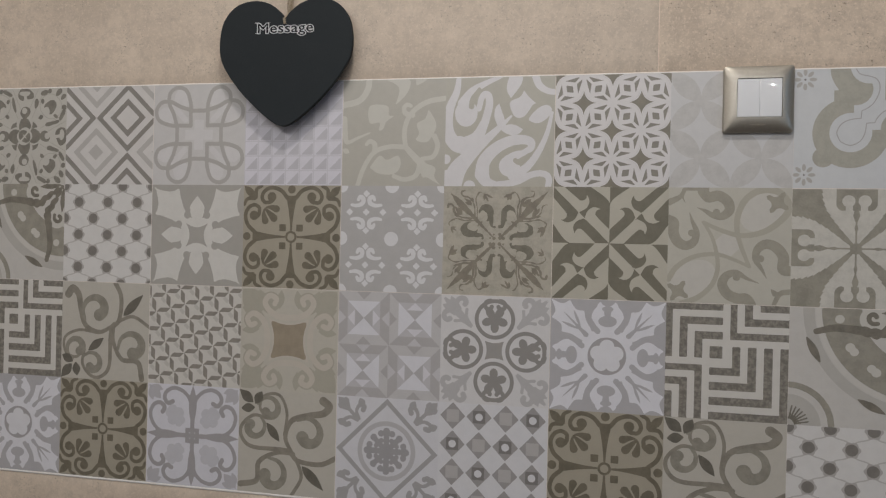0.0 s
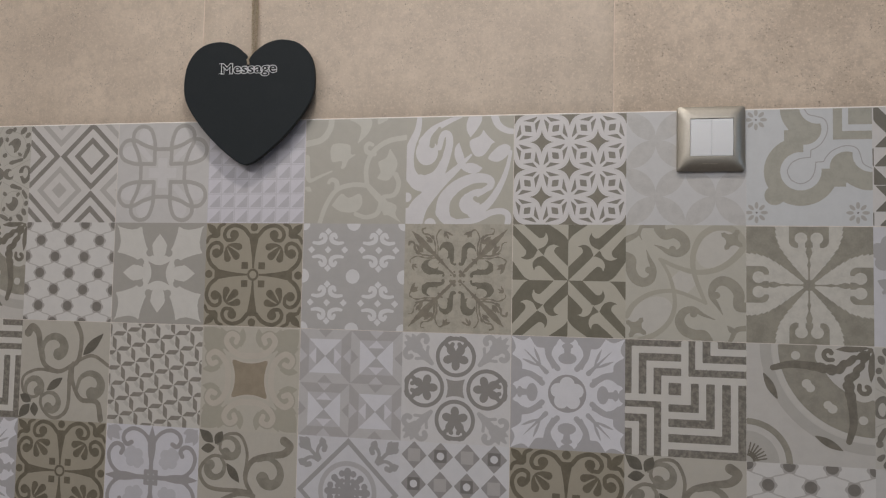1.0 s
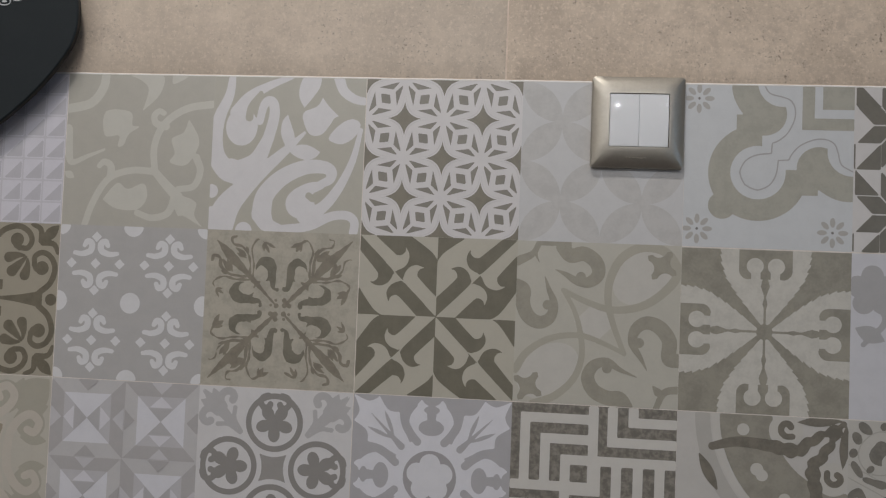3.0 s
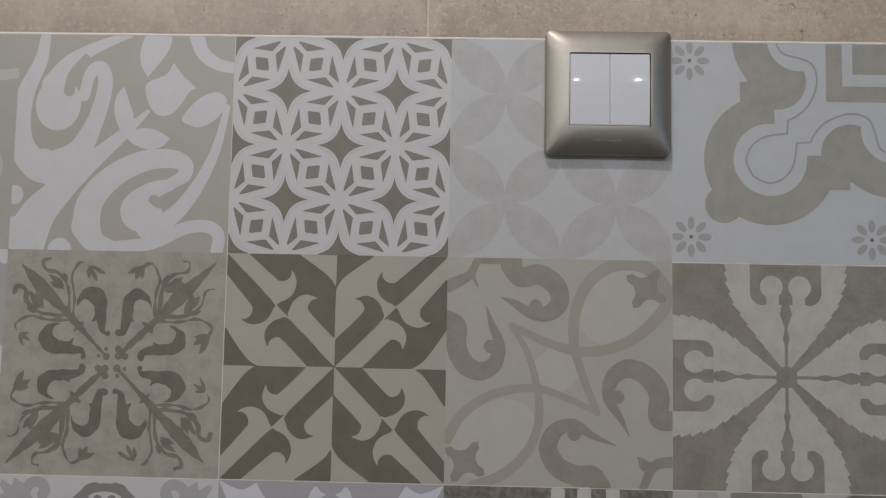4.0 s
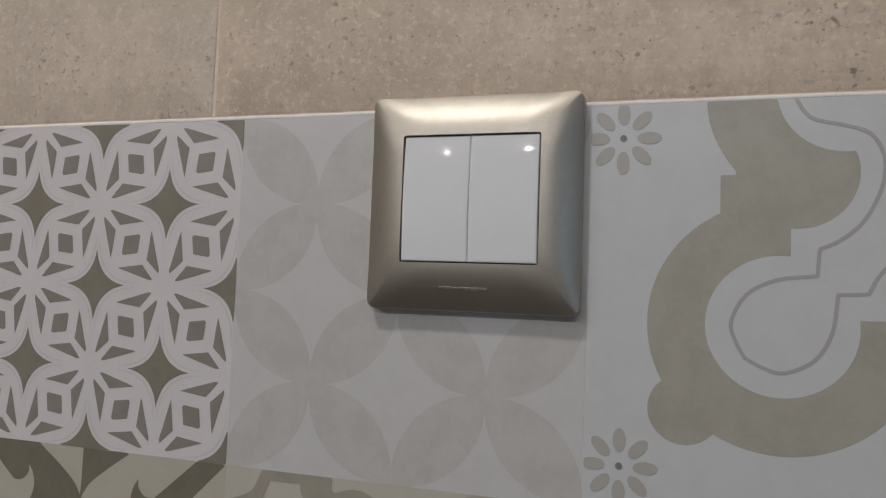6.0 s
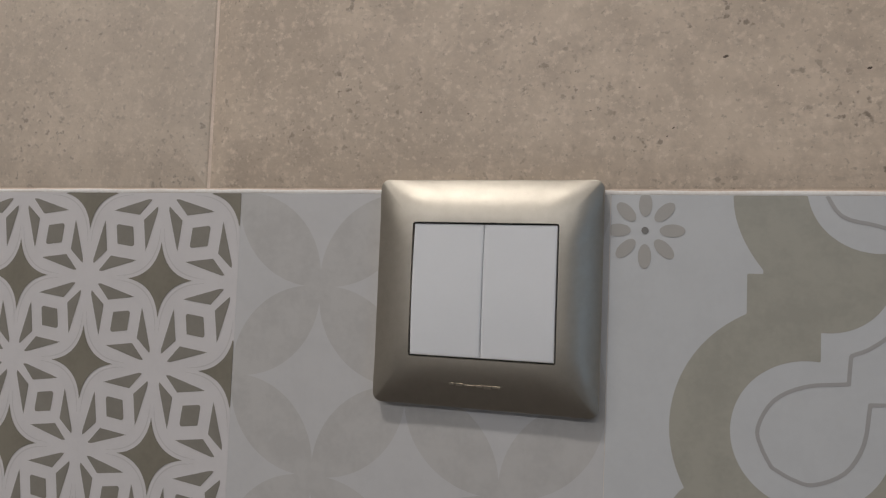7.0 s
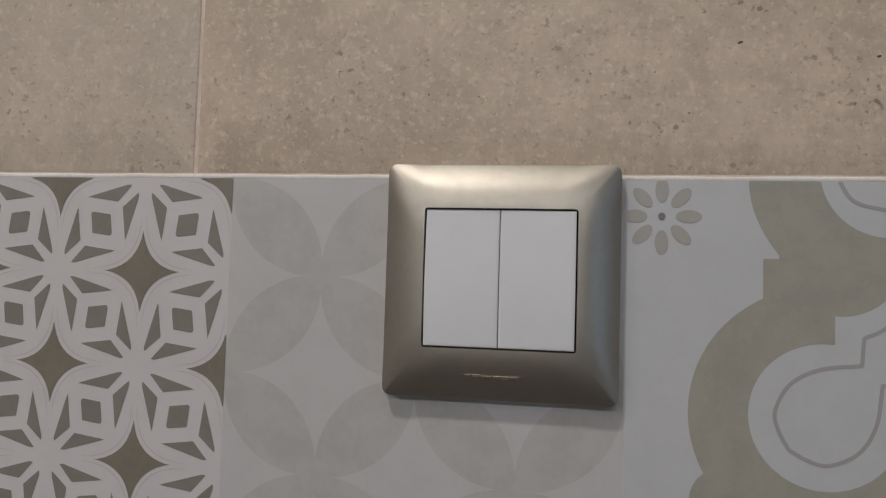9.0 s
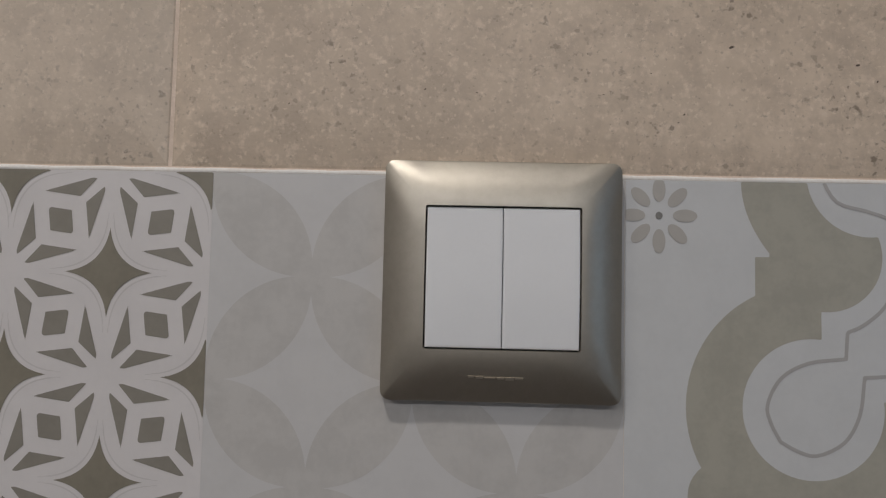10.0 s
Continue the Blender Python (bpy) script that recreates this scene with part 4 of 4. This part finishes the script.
def loft(name, rings, material, parent, label="", cap=False, smooth=True):
    n = len(rings[0])
    verts = [p for r in rings for p in r]
    faces = []
    for k in range(len(rings) - 1):
        for i in range(n):
            j = (i + 1) % n
            faces.append((k * n + i, (k + 1) * n + i, (k + 1) * n + j, k * n + j))
    if cap:
        last = (len(rings) - 1) * n
        faces.append(tuple(last + i for i in reversed(range(n))))
    ob = mesh_object(name, verts, faces, [material], smooth=smooth)
    bm = bmesh.new()
    bm.from_mesh(ob.data)
    bmesh.ops.recalc_face_normals(bm, faces=bm.faces)
    bm.to_mesh(ob.data)
    bm.free()
    ob.parent = parent
    if label:
        ob["label"] = label
    return ob


def light_switch(at):
    thing = tagged(new("light_switch"), "double rocker light switch with a satin champagne metal frame", "light switch")
    thing.location = at
    ox, oz = 0.0, 0.0009          # middle of the opening against the plate's
    hx, hz = 0.0270, 0.0248
    slope = lambda s: -0.0056 - 0.0058 * (1 - (1 - s) ** 1.8)
    HX, HZ = 0.0420, 0.0424
    steps = (0.012, 0.03, 0.06, 0.1, 0.15, 0.2, 0.27, 0.34, 0.41, 0.48, 0.55, 0.62, 0.7, 0.78, 0.86, 0.93, 1.0)

    def outline(s, y=None):
        """One contour of the cushion-shaped frame; its height fades softly from side to side across the corners."""
        pts = []
        corner = rounded_ring(HX + (hx - HX) * s, HZ + (hz - HZ) * s, ox * s, oz * s, 0.0034 * (1 - s) + 0.0010 * s, 0.0, 8)
        n = len(corner)
        for i in range(n):
            a, b = Vector(corner[i]), Vector(corner[(i + 1) % n])
            m = 24 if (a - b).length > 0.01 else 1
            for k in range(m):
                p = a.lerp(b, k / m)
                if y is None:
                    ex = (HX - abs(p.x - ox * s)) / (HX - hx)
                    ez = (HZ - abs(p.z - oz * s)) / (HZ - hz)
                    h = max(0.8 - abs(ex - ez), 0) / 0.8
                    p.y = slope(min(1, max(0, min(ex, ez) - h * h * 0.2 + 0.2 * (1 - s) * h)))
                else:
                    p.y = y
                pts.append(tuple(p))
        return pts

    rings = [outline(0, 0.0005), outline(0, -0.0044), outline(0.004, -0.0051)] + [outline(s) for s in steps] + [outline(1.0, -0.0050)]
    loft("frame", rings, NICKEL, thing, "satin champagne metal frame").data.set_sharp_from_angle(angle=radians(55))
    # near-black sheet: the shade in the rocker gap is put into its colour
    part("backing", box_bm((ox - hx - 0.002, -0.0055, oz - hz - 0.002), (ox + hx + 0.002, -0.003, oz + hz + 0.002)), GAP_SHADE, thing, "near-black backing with the shade of the rocker gap in its colour")
    for side, tilt in ((-1, 0.1), (1, -0.1)):
        x0, x1 = (ox - hx + 0.0006, ox - 0.00018) if side < 0 else (ox + 0.00018, ox + hx - 0.0006)
        w, h = (x1 - x0) / 2, hz - 0.0006
        nx, nz = 20, 34
        verts, faces = [], []
        for j in range(nz + 1):
            for i in range(nx + 1):
                u, v = math.sin(math.pi * (i / nx - 0.5)), math.sin(math.pi * (j / nz - 0.5))
                edge = max(abs(u) ** 70, abs(v) ** 120)
                y = -0.0118 + 0.0012 * (v * v if abs(v) < 0.8 else 0.64 + 1.6 * (abs(v) - 0.8)) + 0.00005 * u * u + 0.0003 * edge + math.tan(radians(tilt)) * v * h
                verts.append(((x0 + x1) / 2 + u * w, y, oz + v * h))
        for j in range(nz):
            for i in range(nx):
                a = j * (nx + 1) + i
                faces.append((a, a + 1, a + nx + 2, a + nx + 1))
        rim = [i for i in range(nx + 1)] + [j * (nx + 1) + nx for j in range(1, nz + 1)] + [nz * (nx + 1) + i for i in range(nx - 1, -1, -1)] + [j * (nx + 1) for j in range(nz - 1, 0, -1)]
        base = len(verts)
        verts += [(verts[i][0], -0.0045, verts[i][2]) for i in rim]
        for k in range(len(rim)):
            m = (k + 1) % len(rim)
            faces.append((rim[m], rim[k], base + k, base + m))
        rocker = mesh_object("rocker", verts, faces, [PLASTIC], smooth=True)
        rocker.parent = thing
        rocker["label"] = "glossy white plastic rocker"
        rocker.data.set_sharp_from_angle(angle=radians(50))
    # raised maker's mark, as plain bars in a paler metal than the frame
    for k, (dx, w, dz, hgt) in enumerate(((-0.0100, 0.0009, 0.0003, 0.0006), (-0.0072, 0.0012, 0.0002, 0.0008), (-0.0035, 0.0018, 0, 0.0004), (0.0002, 0.0012, 0, 0.0007), (0.0032, 0.0014, -0.0002, 0.0010), (0.0064, 0.0014, 0, 0.0006))):
        bm = box_bm((dx - w, -0.00011, dz - hgt * 0.5), (dx + w, 0.0003, dz + hgt * 0.5))
        for v in bm.verts:
            v.co = Vector((v.co.x - 0.0002, v.co.y + slope((0.0090 + v.co.z) / 0.0174), v.co.z - 0.0335))
        part("raised_mark", bm, NICKEL_RIDGE, thing)
    return thing


light_switch((1.1559, 0.0, 1.4124))


# ---- heart sign ----
def heart_sign():
    thing = tagged(new("heart_sign"), "black chalkboard heart sign hanging on jute twine", "wall sign")
    thing.location = (0.0015, 0.0, -0.0012)
    cx, tip, notch, wide = 0.5165, 1.383, 1.537, 0.1008
    top = 1.5645
    right = []
    # lobe from the notch over the top to the widest place, then the long side down to the tip
    knots = [(0.0, notch), (0.008, 1.5475), (0.026, 1.5600), (0.050, top), (0.076, 1.5575), (0.0945, 1.5370), (wide, 1.5085), (0.0985, 1.4820), (0.0865, 1.4590), (0.065, 1.4320), (0.038, 1.4060), (0.014, 1.3880), (0.0, tip)]
    q = [np.array(p) for p in [knots[0]] + knots + [knots[-1]]]
    for i in range(1, len(q) - 2):
        for k in range(6):
            t = k / 6
            a, b, c, d = q[i - 1:i + 3]
            right.append(0.5 * (2 * b + (c - a) * t + (2 * a - 5 * b + 4 * c - d) * t * t + (3 * b - a - 3 * c + d) * t ** 3))
    outline = [(cx + p[0], p[1]) for p in right] + [(cx, tip)] + [(cx - p[0], p[1]) for p in reversed(right[1:])]
    mid = (cx, 1.49)
    verts, n = [], len(outline)
    shrink = lambda s: [(mid[0] + (x - mid[0]) * s, mid[1] + (z - mid[1]) * s) for x, z in outline]
    front, back = -0.0210, -0.0150
    for y, s in ((back, 0.992), (back - 0.0006, 1.0), (front + 0.0012, 1.0), (front, 0.988)):
        verts += [(x, y, z) for x, z in shrink(s)]
    faces, marks = [], []
    for k in range(3):
        for i in range(n):
            j = (i + 1) % n
            faces.append((k * n + i, k * n + j, (k + 1) * n + j, (k + 1) * n + i))
            marks.append(1 if k < 2 else 0)
    for ring_start, y in ((3 * n, front), (0, back)):
        c = len(verts)
        verts.append((mid[0], y, mid[1]))
        for i in range(n):
            faces.append((ring_start + i, ring_start + (i + 1) % n, c))
            marks.append(0)
    board = mesh_object("board", verts, faces, [CHALK, RAW_EDGE], marks)
    bm = bmesh.new()
    bm.from_mesh(board.data)
    bmesh.ops.recalc_face_normals(bm, faces=bm.faces)
    bm.to_mesh(board.data)
    bm.free()
    board.parent = thing
    board["label"] = "matt black heart-shaped board"
    # the word
    cu = bpy.data.curves.new("word", "FONT")
    cu.body = "Message"
    cu.size, cu.align_x, cu.space_character = 0.0250, "CENTER", 1.06
    cu.fill_mode, cu.bevel_depth, cu.bevel_resolution, cu.resolution_u, cu.offset = "NONE", 0.00075, 0, 4, 0.0010
    tmp = new("word", cu)
    me = bpy.data.meshes.new_from_object(tmp.evaluated_get(bpy.context.evaluated_depsgraph_get()))
    bpy.data.objects.remove(tmp)
    # slab feet and tops on the capital's two stems
    xs = sorted(v.co.x for v in me.vertices)
    right_end = next(a for a, b in zip(xs, xs[1:]) if b - a > 0.0006)
    tall = max(v.co.y for v in me.vertices if v.co.x <= right_end)
    bm = bmesh.new()
    bm.from_mesh(me)
    for sx in (xs[0] + 0.0012, right_end - 0.0012):
        for sy in (0.0002, tall - 0.0002):
            bmesh.ops.create_cube(bm, size=1.0, matrix=Matrix.LocRotScale((sx, sy, 0), None, (0.0034, 0.0011, 0.0008)))
    bm.to_mesh(me)
    bm.free()
    me.materials.clear()
    me.materials.append(INK)
    word = new("lettering", me)
    word.matrix_world = pose(cx, front - 0.0001, 1.5172, 90, 0, 0)
    word.scale = (0.97, 0.80, 0.5)
    word.parent = thing
    word["label"] = "outlined pale grey word Message"

    def cord(name, pts, r, strands=2, pitch=0.006):
        q = [np.array(p, float) for p in pts]
        line = []
        for i in range(len(q) - 1):
            m = max(2, int(np.linalg.norm(q[i + 1] - q[i]) / 0.0012))
            line += [q[i] + (q[i + 1] - q[i]) * k / m for k in range(m)]
        line.append(q[-1])
        vs, fs = [], []
        for s in range(strands):
            start = len(vs)
            run = 0.0
            for k, p in enumerate(line):
                if k:
                    run += np.linalg.norm(line[k] - line[k - 1])
                a = 2 * math.pi * (run / pitch + s / strands)
                c = p + 0.62 * r * np.array([math.cos(a), math.sin(a), 0])
                for e in range(6):
                    b = 2 * math.pi * e / 6
                    vs.append((c[0] + 0.62 * r * math.cos(b), c[1] + 0.62 * r * math.sin(b), c[2]))
            for k in range(len(line) - 1):
                for e in range(6):
                    f = (e + 1) % 6
                    fs.append((start + k * 6 + e, start + k * 6 + f, start + (k + 1) * 6 + f, start + (k + 1) * 6 + e))
        ob = mesh_object(name, vs, fs, [JUTE], smooth=True)
        ob.parent = thing
        ob["label"] = "twisted jute twine"

    cord("twine", [(cx + 0.0005, front - 0.0015, 1.529), (cx - 0.0005, front - 0.0020, 1.536), (cx + 0.0008, -0.0100, 1.548), (cx - 0.004, -0.0040, 1.62), (cx - 0.006, -0.0035, 1.705)], 0.0020)
    cord("twine", [(cx + 0.0005, back + 0.0006, 1.529), (cx + 0.0030, -0.0060, 1.545), (cx + 0.0020, -0.0040, 1.62), (cx - 0.004, -0.0035, 1.705)], 0.0020)
    bm = bmesh.new()
    bmesh.ops.create_cone(bm, cap_ends=True, segments=14, radius1=0.0022, radius2=0.0022, depth=0.016, matrix=pose(cx - 0.005, -0.006, 1.7045, 90, 0, 0))
    bmesh.ops.create_cone(bm, cap_ends=True, segments=14, radius1=0.0045, radius2=0.0036, depth=0.0016, matrix=pose(cx - 0.005, -0.0145, 1.7045, 90, 0, 0))
    part("nail", bm, STEEL, thing, "small steel nail")
    return thing


heart_sign()


# ---- grout ridges along the panel ----
def ridge(name, z, half, x0, x1):
    """A slightly uneven bead of pale grout."""
    rnd = random.Random(7)
    verts, faces = [], []
    n = 260
    for i in range(n + 1):
        x = x0 + (x1 - x0) * i / n
        a, b = rnd.uniform(-0.00025, 0.00025), rnd.uniform(-0.0001, 0.0002)
        for dz, y in ((-half, 0.0018), (-half * 0.85, 0.00006), (0, 0.00006), (half * 0.8, 0.0004), (half, 0.0018)):
            verts.append((x, y + b * 0.5, z + dz + a * (1 if dz > 0 else 0.3)))
    for i in range(n):
        for k in range(4):
            o = i * 5 + k
            faces.append((o, o + 5, o + 6, o + 1))
    ob = mesh_object(name, verts, faces, [RIDGE], smooth=True)
    return tagged(ob, "thin pale grout bead along the patchwork panel", "trim", "", "structure")


RIDGE = mottled("pale_grout_bead", tint(188, 184, 181), tint(174, 167, 161), scale=50, fine=800, amount=0.6, rough=0.7, bump=0.15)
ridge("trim_1", TOP + 0.0008, 0.0011, LEFT - 0.6, LEFT + COLS * P + 0.6)
ridge("trim_2", TOP - ROWS_N * P - 0.0018, 0.0022, LEFT - 0.6, LEFT + COLS * P + 0.6)


# ---- stone tiles of the wall, each a piece of it ----
def stone_tile(x0, x1, z0, z1):
    """A stone-look tile with a softly pillowed edge."""
    x0, x1, z0, z1 = x0 + 0.0005, x1 - 0.0005, z0 + 0.0004, z1 - 0.0004
    rings = ((0.0, 0.0, 0.0030), (0.0003, 0.0003, 0.0013), (0.0008, 0.0012, 0.0010), (0.0022, 0.0030, 0.00075), (0.0042, 0.0055, 0.00042), (0.0066, 0.0085, 0.00010),
             (0.0094, 0.0120, -0.00018), (0.0126, 0.0160, -0.00038), (0.0168, 0.0210, -0.00050))
    verts, faces = [], []
    for inset, rise, y in rings:
        verts += [(x0 + inset, y, z0 + rise), (x1 - inset, y, z0 + rise), (x1 - inset, y, z1 - rise), (x0 + inset, y, z1 - rise)]
    for k in range(len(rings) - 1):
        for i in range(4):
            faces.append((k * 4 + i, k * 4 + (i + 1) % 4, k * 4 + 4 + (i + 1) % 4, k * 4 + 4 + i))
    o = 4 * (len(rings) - 1)
    faces.append((o, o + 1, o + 2, o + 3))
    ob = mesh_object("stone_tile", verts, faces, [STONE])
    ob.parent = wall
    return ob


JOINT = 1.033
for z0, z1 in ((TOP + 0.0016, 1.752), (1.752, 2.052), (2.052, 2.352)):
    for k in range(-3, 4):
        stone_tile(max(X0, JOINT + 0.6 * k), min(X1, JOINT + 0.6 * (k + 1)), z0, z1)
for z0, z1 in ((0.546, TOP - ROWS_N * P - 0.0042), (0.246, 0.546)):
    for k in range(-2, 6):
        stone_tile(max(X0, 0.015 + 0.6 * k), min(X1, 0.015 + 0.6 * (k + 1)), z0, z1)
for x0, x1 in ((X0, -0.6), (-0.6, LEFT), (LEFT + COLS * P, 2.1), (2.1, 2.7), (2.7, X1)):
    for z0, z1 in ((TOP - ROWS_N * P, TOP - 2 * P), (TOP - 2 * P, TOP)):
        stone_tile(x0, x1, z0, z1)

part("tile_bedding", box_bm((LEFT, 0.00012, TOP - ROWS_N * P), (LEFT + COLS * P, 0.0030, TOP)), GROUT, wall, "pale grout behind the patchwork tiles")



def stone_pit(x, z, size, turn):
    """A small dark pit with an uneven rim in the stone's face."""
    rnd = random.Random(int(x * 9000 + z * 700))
    bm = bmesh.new()
    rim = []
    for k in range(9):
        a = 2 * math.pi * k / 9
        rr = size * rnd.uniform(0.4, 0.72)
        px, pz = rr * 1.35 * math.cos(a), rr * 0.75 * math.sin(a)
        c, d = math.cos(radians(turn)), math.sin(radians(turn))
        rim.append(bm.verts.new((x + px * c - pz * d, -0.00056, z + px * d + pz * c)))
    bm.faces.new(rim[::-1])
    part("stone_pit", bm, PIT, wall)


PIT = mottled("dark_pit", (0.13, 0.10, 0.08), (0.08, 0.06, 0.048), scale=900, amount=0.8, rough=0.9)
for px, pz, size, turn in ((1.238, 1.499, 0.0011, 20), (1.283, 1.493, 0.001, 10), (1.29, 1.487, 0.0007, 60), (1.192, 1.481, 0.0005, 0), (1.221, 1.474, 0.0006, 40), (1.219, 1.471, 0.0005, 30), (1.186, 1.496, 0.0004, 0), (1.255, 1.488, 0.0004, 80), (1.209, 1.489, 0.0005, 10), (1.127, 1.482, 0.0006, 30), (1.146, 1.481, 0.0006, 0), (1.077, 1.476, 0.0005, 50), (0.956, 1.516, 0.0005, 0), (1.096, 1.494, 0.0004, 0)):
    stone_pit(px, pz, size, turn)

# ---- printed tiles of the panel, each a piece of the wall ----
made = {}
for row, prints in enumerate(LAYOUT):
    for col, print_of in enumerate(prints):
        if print_of not in made:
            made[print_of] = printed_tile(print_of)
        ob = new("tile", made[print_of])
        ob.parent = wall
        narrow = 0.9986 if col == 8 else 0.9955 if col % 2 == 0 else 1.0
        low = 0.992 if row == 1 and col >= 8 else 0.9955 if row == 2 else 1.0
        ob.matrix_basis = Matrix.LocRotScale((LEFT + (col + 0.5) * P + (1 - narrow) * P / 2, 0.0, TOP - (row + 0.5) * P - (1 - low) * P / 2), None, (narrow, 1, low))
